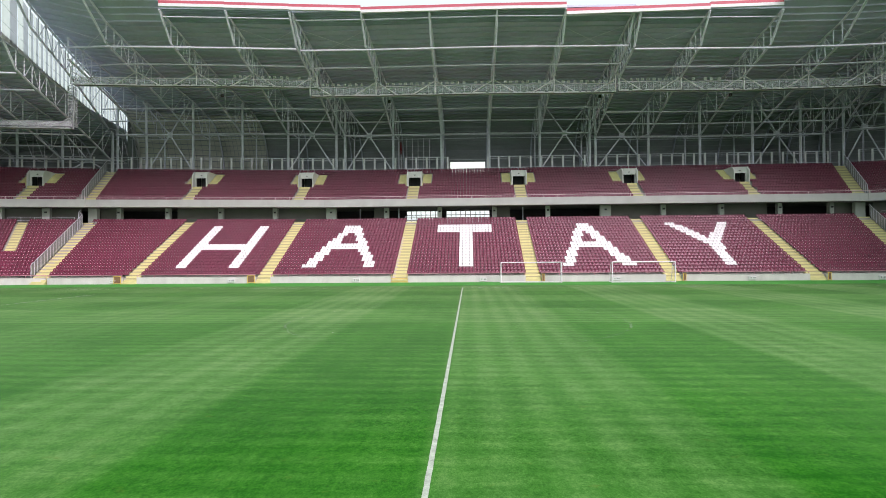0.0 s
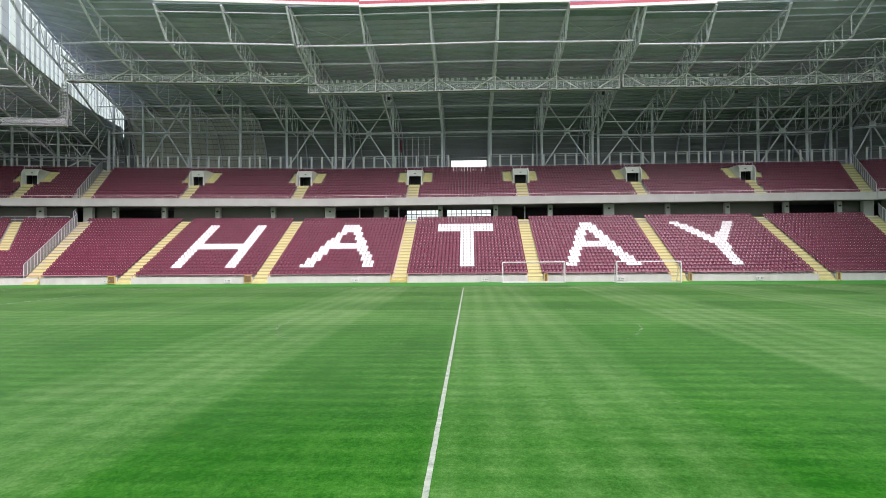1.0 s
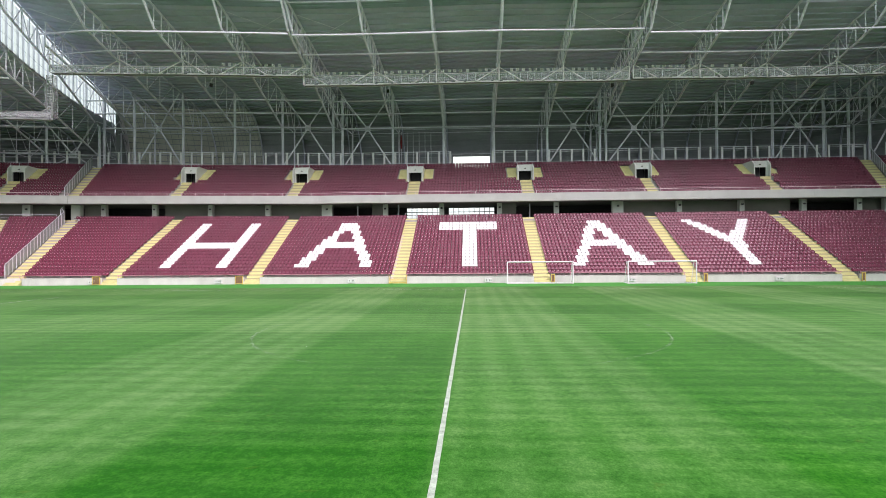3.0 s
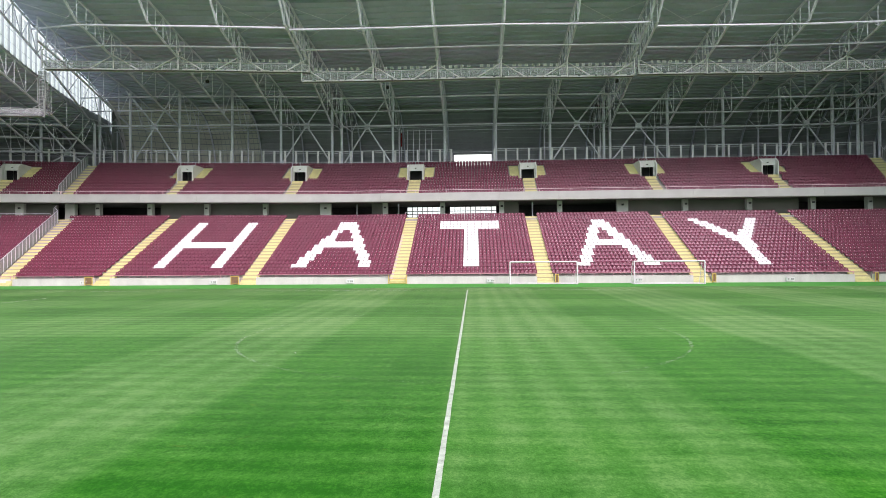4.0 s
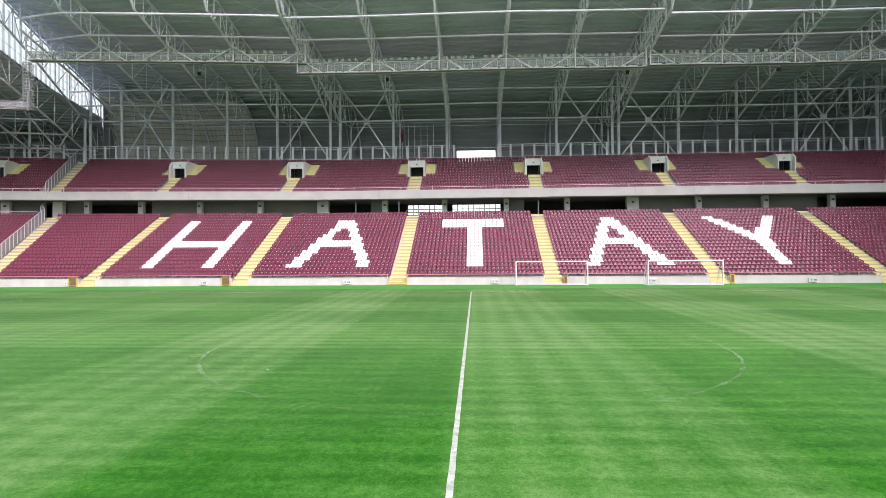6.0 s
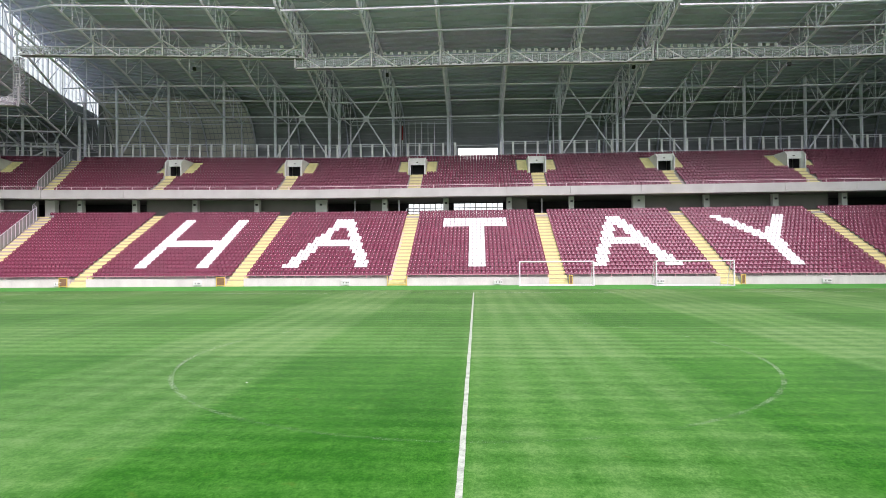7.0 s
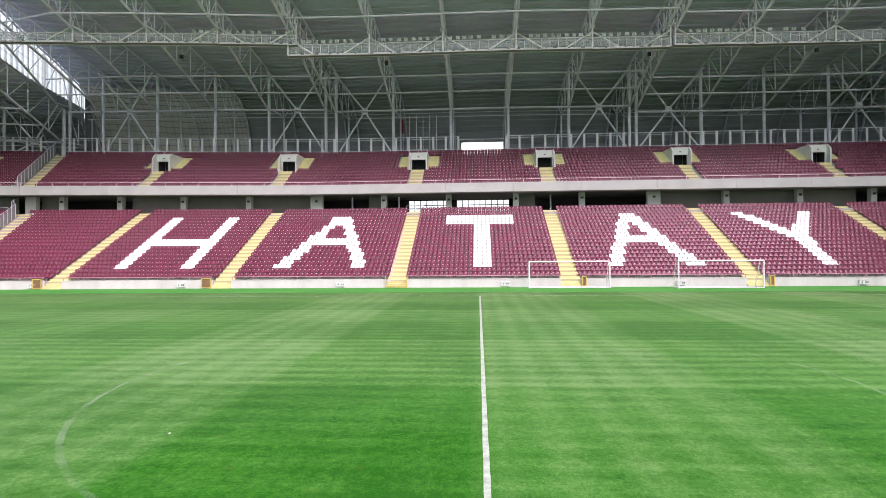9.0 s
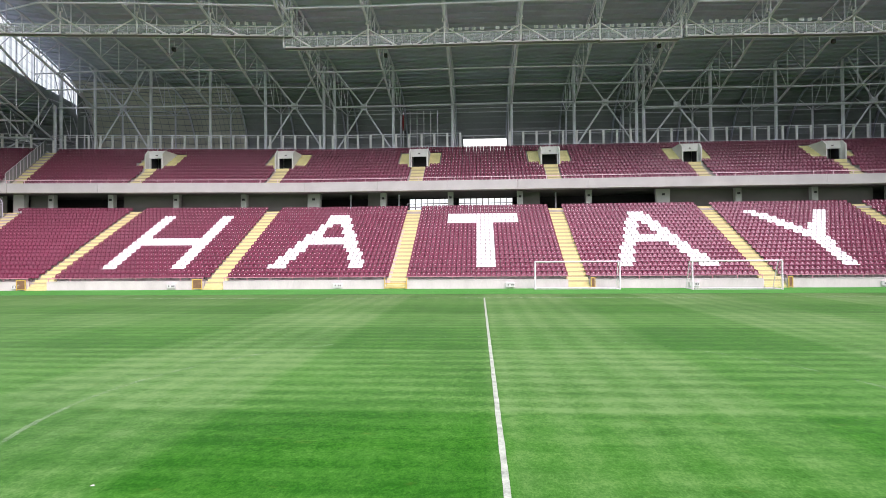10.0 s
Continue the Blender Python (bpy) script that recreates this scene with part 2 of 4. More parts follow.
        thin_x = math_of("MULTIPLY", math_of("MULTIPLY", band(x, 1.15, 0.1, 0.6), patchy), math_of("ADD", math_of("MULTIPLY", wide_x, 0.6), 0.3))
        for k, b_ in ((0.16, wide_x), (0.18, wide_y), (0.56, thin_y), (0.36, thin_x)):
            total = math_of("ADD", total, math_of("MULTIPLY", b_, k))
        share = math_of("ADD", math_of("MULTIPLY", wide_x, 0.46), math_of("ADD", math_of("MULTIPLY", wide_y, 0.30), math_of("ADD", math_of("MULTIPLY", thin_x, 0.4), math_of("MULTIPLY", thin_y, 0.25))))
        # the two halves of the pitch are mown apart
        share = math_of("ADD", share, math_of("MULTIPLY", math_of("LESS_THAN", sep.outputs["X"], 0.0), 0.13))
        share = math_of("MULTIPLY", share, math_of("ADD", math_of("MULTIPLY", patchy, 0.7), 0.6), True)
        total = math_of("SUBTRACT", total, 0.16)
    ramp = n.new("ShaderNodeValToRGB")
    e = ramp.color_ramp.elements
    e[0].color, e[1].color = (*dark, 1), (*light, 1)
    e.new(0.5).color = (*middle, 1)
    l.new(total, ramp.inputs[0])
    out = ramp.outputs[0]
    if stripes:
        # the mown bands of bent blades are paler
        faded = n.new("ShaderNodeValToRGB")
        f = faded.color_ramp.elements
        f[0].color, f[1].color = (0.046, 0.142, 0.026, 1), (0.144, 0.292, 0.086, 1)
        f.new(0.5).color = (0.084, 0.213, 0.050, 1)
        l.new(total, faded.inputs[0])
        mix = n.new("ShaderNodeMixRGB")
        l.new(share, mix.inputs[0])
        l.new(out, mix.inputs[1])
        l.new(faded.outputs[0], mix.inputs[2])
        out = mix.outputs[0]
        # sparse yellowed spots
        dry = n.new("ShaderNodeMixRGB")
        dry.inputs[2].default_value = (0.17, 0.19, 0.035, 1)
        spots = n.new("ShaderNodeMapRange")
        spots.inputs[1].default_value, spots.inputs[2].default_value, spots.inputs[4].default_value = 0.62, 0.80, 0.45
        l.new(noise_of(2.3, 6, (0.6, 1, 1), 0.7), spots.inputs[0])
        l.new(spots.outputs[0], dry.inputs[0])
        l.new(out, dry.inputs[1])
        out = dry.outputs[0]
    l.new(out, b.inputs["Base Color"])
    bp = n.new("ShaderNodeBump")
    bp.inputs["Strength"].default_value, bp.inputs["Distance"].default_value = 0.6, 0.03
    l.new(noise_of(16, 5, (1, 0.8, 1), 0.75), bp.inputs["Height"])
    l.new(bp.outputs[0], b.inputs["Normal"])
    return m


GRASS = grass_material("mown_grass", (0.012, 0.110, 0.005), (0.036, 0.192, 0.011), (0.088, 0.270, 0.034))
TURF = grass_material("artificial_turf", (0.075, 0.30, 0.055), (0.115, 0.37, 0.085), (0.165, 0.44, 0.125), stripes=False)
EARTH = material("grey_ground", (0.22, 0.21, 0.19), 0.9, vary=0.2, scale=0.3, bump=0.3)

solid("ground", Mesh().faces([(-900, -900, -0.03), (900, -900, -0.03), (900, 900, -0.03), (-900, 900, -0.03)], [(0, 1, 2, 3)]), EARTH,
      "flat grey ground round the stadium", "ground", kind="structure")
turf = Mesh()
turf.box(-80, 80, 31.95, FRONT - 0.005, -0.02, 0.012)
solid("drain_slot", Mesh().box(-72, 72, 31.80, 31.95, -0.02, 0.004), DARK, "narrow dark drain slot along the turf strip", "drain", kind="structure")
solid("turf_apron", turf, TURF, "bright green artificial turf strip before the stand", "turf", kind="structure")
grid = Mesh()
nx, ny = 40, 30
vs = [(-72 + 144 * i / nx, -62 + 93.8 * j / ny, 0.0) for j in range(ny + 1) for i in range(nx + 1)]
grid.faces(vs, [(j * (nx + 1) + i, j * (nx + 1) + i + 1, (j + 1) * (nx + 1) + i + 1, (j + 1) * (nx + 1) + i) for j in range(ny) for i in range(nx)])
solid("pitch", grid, GRASS, "mown green football pitch with light and dark stripes", "pitch", kind="structure")


def faint_paint(name, share, patch=5.0, worn=0.0):
    m = material(name, (0.60, 0.70, 0.55), 0.9, vary=0.2, scale=2.0, fine=20)
    n, l = m.node_tree.nodes, m.node_tree.links
    tc, t, r = n.new("ShaderNodeTexCoord"), n.new("ShaderNodeTexNoise"), n.new("ShaderNodeMapRange")
    t.inputs["Scale"].default_value, t.inputs["Detail"].default_value = patch, 8
    l.new(tc.outputs["Object"], t.inputs[0])
    r.inputs[1].default_value, r.inputs[2].default_value = 0.35, 0.7
    r.inputs[3].default_value, r.inputs[4].default_value = 0.0, share * 2.1
    l.new(t.outputs["Fac"], r.inputs[0])
    if not worn:
        l.new(r.outputs[0], n["Principled BSDF"].inputs["Alpha"])
        return m
    # trodden away towards the middle of the pitch
    sep, off, keep, mul = n.new("ShaderNodeSeparateXYZ"), n.new("ShaderNodeMath"), n.new("ShaderNodeMapRange"), n.new("ShaderNodeMath")
    off.operation, mul.operation = "ABSOLUTE", "MULTIPLY"
    l.new(tc.outputs["Object"], sep.inputs[0])
    l.new(sep.outputs["X"], off.inputs[0])
    keep.inputs[1].default_value, keep.inputs[2].default_value, keep.inputs[3].default_value = worn, worn + 5.0, 0.3
    l.new(off.outputs[0], keep.inputs[0])
    l.new(r.outputs[0], mul.inputs[0])
    l.new(keep.outputs[0], mul.inputs[1])
    l.new(mul.outputs[0], n["Principled BSDF"].inputs["Alpha"])
    return m


FAINT = faint_paint("worn_line_paint", 0.10, 1.1, 3.5)
line = Mesh()
rng = random.Random(3)
ys = [-62 + 0.35 * i for i in range(int((28.15 + 62) / 0.35) + 1)] + [28.15]
wl = [-0.051 + rng.uniform(-0.005, 0.005) for _ in ys]
wr = [0.051 + rng.uniform(-0.005, 0.005) for _ in ys]
line.faces([(a, y, 0.006) for a, y in zip(wl, ys)] + [(a, y, 0.006) for a, y in zip(wr, ys)],
           [(i, len(ys) + i, len(ys) + i + 1, i + 1) for i in range(len(ys) - 1)])
solid("halfway_line", line, PAINT, "white painted halfway line on the grass", "line", kind="structure")
ring = Mesh()
k = 120
ring.faces([(r * math.cos(2 * math.pi * i / k), r * math.sin(2 * math.pi * i / k), 0.005) for r in (9.09, 9.21) for i in range(k)],
           [(i, (i + 1) % k, k + (i + 1) % k, k + i) for i in range(k)])
solid("centre_circle", ring, FAINT, "worn faint white centre circle on the grass", "line", kind="structure")
FAINT2 = faint_paint("half_worn_line_paint", 0.5)
solid("touch_line", Mesh().box(-52.5, 52.5, 28.1, 28.2, -0.01, 0.005), FAINT2, "faint white touchline along the pitch", "line", kind="structure")
solid("penalty_area_line", Mesh().box(-34.95, -34.80, -20.15, 20.15, -0.01, 0.005), FAINT2, "worn white penalty area line on the grass", "line", kind="structure")


# ---------------------------------------------------------------- the stands' concrete
def const(v):
    return lambda y: v


def steps_outline(rows, y0, z0, run, rise, floor, back):
    """The stepped outline of a tier, from its front foot to its back."""
    pts = [(y0 - 0.55, floor), (y0 - 0.55, z0)]
    for i in range(rows):
        y = y0 - 0.55 + run * (i + 1)
        pts.append((y, z0 + rise * i))
        if i < rows - 1:
            pts.append((y, z0 + rise * (i + 1)))
    y, z = pts[-1]
    return pts + [(y + back, z), (y + back, z - 0.5), (y0 + 0.2, floor)]


def tier(name, label, spans, rows, y0, z0, run, rise, floor, back, m=ONE, wells=()):
    """A tier between two slanting ends: spans gives x at the left and right for a depth y."""
    out = steps_outline(rows, y0, z0, run, rise, floor, back)
    sunk = [p for p in out if p[0] <= 60.3 or p[1] < 11.5] if wells else []
    if wells:
        k = max(i for i, p in enumerate(sunk) if p[1] > 11.5) + 1
        front, level = sunk[:k], sunk[k - 1][1]
        behind = [p for p in out if p[0] > 63.4 and p[1] > level + 0.1]
        sunk = front + [(63.4, level), (63.4, behind[0][1])] + behind + out[-1:]
    me = Mesh()
    cuts = [(spans[0], out)] + [(const(v), o) for w in sorted(wells) for v, o in ((w - 1.235, sunk), (w + 1.235, out))] + [(spans[1], None)]
    for (a, o), (b, _) in zip(cuts, cuts[1:]):
        n = len(o)
        me.faces([(a(y), y, z) for y, z in o] + [(b(y), y, z) for y, z in o],
                 [(i, (i + 1) % n, n + (i + 1) % n, n + i) for i in range(n)] + [tuple(range(n)), tuple(range(n, 2 * n))[::-1]])
    return solid(name, me, CONCRETE, label, "stand tier", kind="structure", m=m)


tier("lower_tier", "stepped grey concrete lower tier of the stand", (end_left, end_right), ROWS_LOW, Y_LOW, Z_LOW, RUN_LOW, RISE_LOW, -0.02, 7.5)
tier("upper_tier", "stepped grey concrete upper tier of the stand", (end_left, end_right), ROWS_UP, Y_UP, Z_UP, RUN_UP, RISE_UP, 11.0, 18.0, wells=AISLES_UP)


# ---------------------------------------------------------------- seats
def seat_template():
    """One moulded shell: pan and back in one piece, with a rolled front lip and a small pale dot on the back."""
    prof = [(-0.235, 0.395), (-0.20, 0.435), (0.0, 0.415), (0.13, 0.435), (0.185, 0.58), (0.22, 0.785)]
    rear = [(-0.215, 0.38), (-0.19, 0.40), (0.0, 0.38), (0.155, 0.40), (0.215, 0.58), (0.245, 0.775)]
    cols = (-0.226, -0.17, 0.0, 0.17, 0.226)
    lift = (0.035, 0.0, -0.012, 0.0, 0.035)
    v, f, s = [], [], []
    np_ = len(prof)
    for side, pr in enumerate((prof, rear)):
        for c, (x, h) in enumerate(zip(cols, lift)):
            for k, (y, z) in enumerate(pr):
                back = k >= 4
                xx = x * (0.93 if k == np_ - 1 else 1.0)
                zz = z + (0 if back else h * 0.8) - (0.075 if (k == np_ - 1 and abs(x) > 0.2) else 0)
                v.append((xx, y - (h * 1.0 if back else 0), zz))
    nc = len(cols)
    for side in (0, 1):
        o = side * nc * np_
        for c in range(nc - 1):
            for k in range(np_ - 1):
                q = (o + c * np_ + k, o + c * np_ + k + 1, o + (c + 1) * np_ + k + 1, o + (c + 1) * np_ + k)
                f.append(q if side == 0 else q[::-1])
    o = nc * np_
    for k in range(np_ - 1):
        for c in (0, nc - 1):
            q = (c * np_ + k, o + c * np_ + k, o + c * np_ + k + 1, c * np_ + k + 1)
            f.append(q if c == 0 else q[::-1])
    for c in range(nc - 1):
        for k in (0, np_ - 1):
            q = (c * np_ + k, (c + 1) * np_ + k, o + (c + 1) * np_ + k, o + c * np_ + k)
            f.append(q if k == 0 else q[::-1])
    s = [0] * len(f)
    b = len(v)
    v += [(-0.054, 0.164, 0.597), (0.054, 0.164, 0.597), (0.054, 0.178, 0.67), (-0.054, 0.178, 0.67)]
    f.append((b, b + 1, b + 2, b + 3))
    s.append(1)
    # the bracket under the pan
    b = len(v)
    v += [(x, y, z) for x in (-0.03, 0.03) for y, z in ((-0.02, 0.38), (0.10, 0.38), (0.18, 0.12), (0.12, 0.12))]
    f += [(b, b + 1, b + 2, b + 3), (b + 7, b + 6, b + 5, b + 4), (b, b + 3, b + 7, b + 4), (b + 1, b + 5, b + 6, b + 2)]
    s += [2] * 4
    return np.array(v), f, s


SV, SF, SS = seat_template()


def seat_mesh(name, places, mats, tall=1.0):
    """All the seats of a block as one mesh; places are the foot points."""
    nv = len(SV)
    places = np.array(places)
    verts = (places[:, None, :] + (SV * (1.0, 1.0, tall))[None, :, :]).reshape(-1, 3)
    faces = [tuple(j * nv + q for q in SF[i]) for j in range(len(places)) for i in range(len(SF))]
    me = bpy.data.meshes.new(name)
    me.from_pydata(verts.tolist(), [], faces)
    for m in mats:
        me.materials.append(m)
    me.polygons.foreach_set("material_index", SS * len(places))
    return me


SEATMATS = (MAROON, PALE_DOT, CONCRETE)


def stroke(x, row, a0, a1, r0, b0, b1, r1):
    """True where a seat lies in the slanting stroke from a0..a1 at row r0 to b0..b1 at row r1."""
    if not r0 <= row <= r1:
        return False
    u = (row - r0) / max(r1 - r0, 1)
    return a0 + (b0 - a0) * u <= x <= a1 + (b1 - a1) * u


def is_white(x, row):
    """The white seats that spell the word across the lower tier."""
    letter_h = stroke(x, row, -38.55, -37.10, 2, -38.75, -37.30, 16) or stroke(x, row, -31.15, -29.70, 2, -31.45, -30.0, 16) or (row in (8, 9) and -37.5 < x < -31)
    a = (stroke(x, row, -21.35, -19.65, 2, -17.75, -16.45, 16) or stroke(x, row, -13.05, -11.65, 2, -17.05, -15.65, 16)
         or (row in (8, 9) and -19 < x < -14.2) or (14 <= row <= 16 and -17.85 < x < -15.7))
    t = (row in (14, 15, 16) and -4.1 < x < 4.15) or (2 <= row <= 16 and -0.72 < x < 1.22)
    a2 = (stroke(x, row, 12.9, 14.35, 2, 16.75, 18.15, 16) or stroke(x, row, 20.4, 22.15, 2, 16.95, 18.6, 16)
          or (row in (8, 9) and 15 < x < 19.8) or (15 <= row <= 16 and 16.7 < x < 18.6))
    y = (stroke(x, row, 33.35, 34.85, 2, 33.6, 35.25, 9) or stroke(x, row, 32.8, 35.1, 9, 29.5, 31.3, 16) or stroke(x, row, 33.6, 35.2, 9, 37.15, 38.6, 16))
    return letter_h or a or t or a2 or y


def seats_between(x0, x1):
    n = round((x1 - x0) / SEAT)
    return [x0 + (x1 - x0) * (i + 0.5) / n for i in range(n)]


jit = random.Random(11)
white_places, near_places = [], []


def block(xa, xb, rows, y0, z0, run, rise, label, letters=False, gap=None, m=ONE, accept=None):
    """A block of seats between two aisles; xa and xb may depend on the depth."""
    got = []
    for r in range(rows):
        y, z = y0 + run * r, z0 + rise * r
        for x in seats_between(xa(y), xb(y)):
            if gap and gap(x, r):
                continue
            if accept and not accept(m @ Vector((x, y, z))):
                continue
            if letters and is_white(x, r):
                white_places.append((x, y, z))
            elif letters and r < 10 and -8.0 < x < 8.6:
                near_places.append((x, y + jit.uniform(-0.006, 0.006), z))
            else:
                got.append((x, y + jit.uniform(-0.006, 0.006), z))
    if got:
        solid("seat_block", seat_mesh("seat_block", got, SEATMATS, 1.14 if rise == RISE_UP else 1.0), SEATMATS, label, "stadium seats", "blocks of seats", "stuff", m)


edges_low = [lambda y: end_left(y) + 2.1] + [const(v) for a in AISLES_LOW for v in (a - HALF_AISLE, a + HALF_AISLE)] + [lambda y: end_right(y) - 2.1]
for i in range(0, len(edges_low), 2):
    block(edges_low[i], edges_low[i + 1], ROWS_LOW, Y_LOW, Z_LOW, RUN_LOW, RISE_LOW, "rows of maroon plastic seats on the lower tier", True)
VOM_HALF, VOM_WING = 1.27, 2.8


def upper_gap(centres):
    def inside(x, r):
        for c in centres:
            d = abs(x - c)
            if (r <= 4 and d < HALF_AISLE + 0.1) or (r == 5 and d < VOM_HALF) or (6 <= r <= 9 and d < VOM_WING):
                return True
        return False
    return inside


edges_up = [lambda y: end_left(y) + 2.0] + [const((a + b) / 2) for a, b in zip(AISLES_UP, AISLES_UP[1:])] + [lambda y: end_right(y) - 2.0]
for i in range(len(edges_up) - 1):
    block(edges_up[i], edges_up[i + 1], ROWS_UP, Y_UP, Z_UP, RUN_UP, RISE_UP, "rows of maroon plastic seats on the upper tier", gap=upper_gap(AISLES_UP))

maroon = seat_mesh("maroon_seat", [(0, 0, 0)], SEATMATS)
for p in near_places:
    ob = tagged(new("maroon_seat", maroon), "maroon plastic stadium seat on a concrete step", "seat", "maroon seats of the front rows")
    ob.location = p
white = seat_mesh("white_seat", [(0, 0, 0)], (WHITE_SEAT, WHITE_SEAT, CONCRETE))
far_white = [p for p in white_places if not -20.3 < p[0] < 21.2]
solid("white_seat_block", seat_mesh("white_seat_block", far_white, (WHITE_SEAT, WHITE_SEAT, CONCRETE)), (WHITE_SEAT,), "white plastic seats that spell letters in the rows", "stadium seats", "", "stuff")
for p in white_places:
    if not -20.3 < p[0] < 21.2:
        continue
    ob = tagged(new("white_seat", white), "white plastic stadium seat that forms part of a letter", "seat", "white seats that spell a word")
    ob.location = p


# ---------------------------------------------------------------- aisles, walls, rails of the lower tier
STEP = Mesh()
STEP.box(-0.5, 0.5, 0.0, 0.5, 0.0, 0.5)


def aisle(x, half, rows, y0, z0, run, rise, label, m=ONE, ledge=0, first=0):
    """A flight of yellow steps, two to each row of seats."""
    th = thing("aisle_stairs", label, "stairs", "aisles of the stand", m=m @ pose(x(y0) if callable(x) else x, y0, z0))
    at = x if callable(x) else (lambda y: x)
    me = Mesh().box(-half, half, 0.012, run / 2 + 0.03, -rise / 2 + 0.01, rise / 2 - 0.05, 1).box(-half, half, 0, run / 2 + 0.03, rise / 2 - 0.05, rise / 2 - 0.012).data("step", YELLOW, RISER)
    plain = Mesh().box(-half, half, 0, run / 2 + 0.03, -rise / 2 + 0.01, rise / 2 - 0.012).data("step", YELLOW)
    kerb = Mesh().box(-half - 0.004, -half + 0.34, -0.03, run + 0.02, -rise / 2 + 0.01, rise / 2 + 0.03).data("ledge", LEDGE)
    for r in range(first, rows):
        if r < ledge:
            part("ledge", kerb, LEDGE, th, "unpainted pinkish concrete side ledge", place=pose(0, run * r - 0.58, rise * r - rise / 2 + 0.03))
        for h in (0, 1):
            yy = run * r - 0.58 + h * run / 2
            part("step", plain if h else me, YELLOW, th, place=pose(at(y0 + yy) - at(y0), yy, rise * r - rise / 2 + 0.03 + (h * rise / 2)))
    return th


for a in AISLES_LOW:
    aisle(a, HALF_AISLE + 0.14, ROWS_LOW, Y_LOW, Z_LOW, RUN_LOW, RISE_LOW, "worn yellow painted steps between blocks of seats", ledge=14 if -9 < a < -8 else 0)
aisle(lambda y: end_left(y) + 1.15, 1.08, ROWS_LOW, Y_LOW, Z_LOW, RUN_LOW, RISE_LOW, "worn yellow painted steps beside the grey fence")
aisle(lambda y: end_right(y) - 1.15, 1.08, ROWS_LOW, Y_LOW, Z_LOW, RUN_LOW, RISE_LOW, "worn yellow painted steps beside the grey fence")
for a in AISLES_UP:
    aisle(a, HALF_AISLE, 6, Y_UP, Z_UP, RUN_UP, RISE_UP, "worn yellow painted steps up to the entrance")
aisle(lambda y: end_left(y) + 1.1, 1.0, ROWS_UP, Y_UP, Z_UP, RUN_UP, RISE_UP, "worn yellow painted steps beside the grey fence")
aisle(lambda y: end_right(y) - 1.1, 1.0, ROWS_UP, Y_UP, Z_UP, RUN_UP, RISE_UP, "worn yellow painted steps beside the grey fence")


def pitch_wall(x0, x1, m=ONE):
    """The low wall before the seats with its thin rail."""
    th = thing("pitch_wall", "low stained white concrete wall with a faded red rail", "wall", "walls before the seats", "structure", m)
    part("wall_body", Mesh().box(x0, x1, FRONT, FRONT + 0.22, -0.02, 0.80), WALLPAINT, th)
    part("coping", Mesh().box(x0 + 0.003, x1 - 0.003, FRONT - 0.03, FRONT + 0.25, 0.80, 0.85), WALLPAINT, th)
    r = Mesh()
    n = max(2, int((x1 - x0) / 2.1))
    for i in range(n + 1):
        x = x0 + 0.1 + (x1 - x0 - 0.2) * i / n
        r.box(x - 0.025, x + 0.025, FRONT + 0.08, FRONT + 0.13, 0.85, 1.13)
    r.box(x0, x1, FRONT + 0.075, FRONT + 0.135, 1.12, 1.18)
    part("rail", r, ROSERAIL, th)


def foot_steps(a, m=ONE, half=0.95):
    """The yellow steps from the pitch up through the gap in the wall, with a small yellow gate at one side."""
    th = thing("pitch_steps", "yellow painted steps from the pitch to the aisle", "stairs", "steps at the wall", m=m @ pose(a, FRONT, 0))
    for i in range(4):
        part("step", Mesh().box(-half, half, -0.14 + 0.24 * i, 0.55 + 0.14, -0.02 if i == 0 else 0.19 * i, 0.19 * (i + 1) - 0.004), YELLOW, th)
    return th


def gate(x, half, rusty, m=ONE):
    """A small yellow framed gate at the steps, some with a rusty sheet in it."""
    th = thing("yellow_gate", "small yellow steel gate frame at the steps" + (" with a rusty sheet" if rusty else ""), "gate", "gates at the wall", m=m @ pose(x, FRONT - 0.20, 0.012))
    for sx in (-half, half):
        part("post", Mesh().box(sx - 0.035, sx + 0.035, -0.035, 0.035, 0.0, 1.02), YELLOWRAIL, th)
    part("top_bar" if rusty else "middle_bar", Mesh().box(-half + 0.048, half - 0.048, -0.035, 0.035, *((0.95, 1.02) if rusty else (0.50, 0.56))), YELLOWRAIL, th)
    part("lower_bar", Mesh().box(-half + 0.048, half - 0.048, -0.03, 0.03, 0.10, 0.15), YELLOWRAIL, th)
    if rusty:
        part("panel", Mesh().box(-half + 0.048, half - 0.048, 0.0, 0.012, 0.153, 0.947), RUST, th, "rust-brown sheet")


RUST = material("rusty_panel", (0.22, 0.13, 0.07), 0.7, vary=0.3, scale=4)


def wall_box(x, m=ONE):
    """A white service box on the wall with dark sockets."""
    th = thing("service_box", "small white service box with dark sockets on the wall", "box", "service boxes on the wall", m=m @ pose(x, FRONT, 0.36))
    casing = part("casing", Mesh().box(-0.42, 0.42, -0.16, -0.003, -0.20, 0.16), WHITESTEEL, th)
    part("hood", Mesh().box(-0.45, 0.45, -0.20, -0.003, 0.163, 0.20), WHITESTEEL, th)
    for sx, w in ((-0.2, 0.05), (0.12, 0.07), (0.30, 0.05)):
        part("socket", Mesh().box(sx - w, sx + w, -0.19, -0.162, -0.06, 0.08), SOCKET, casing, "grey socket")


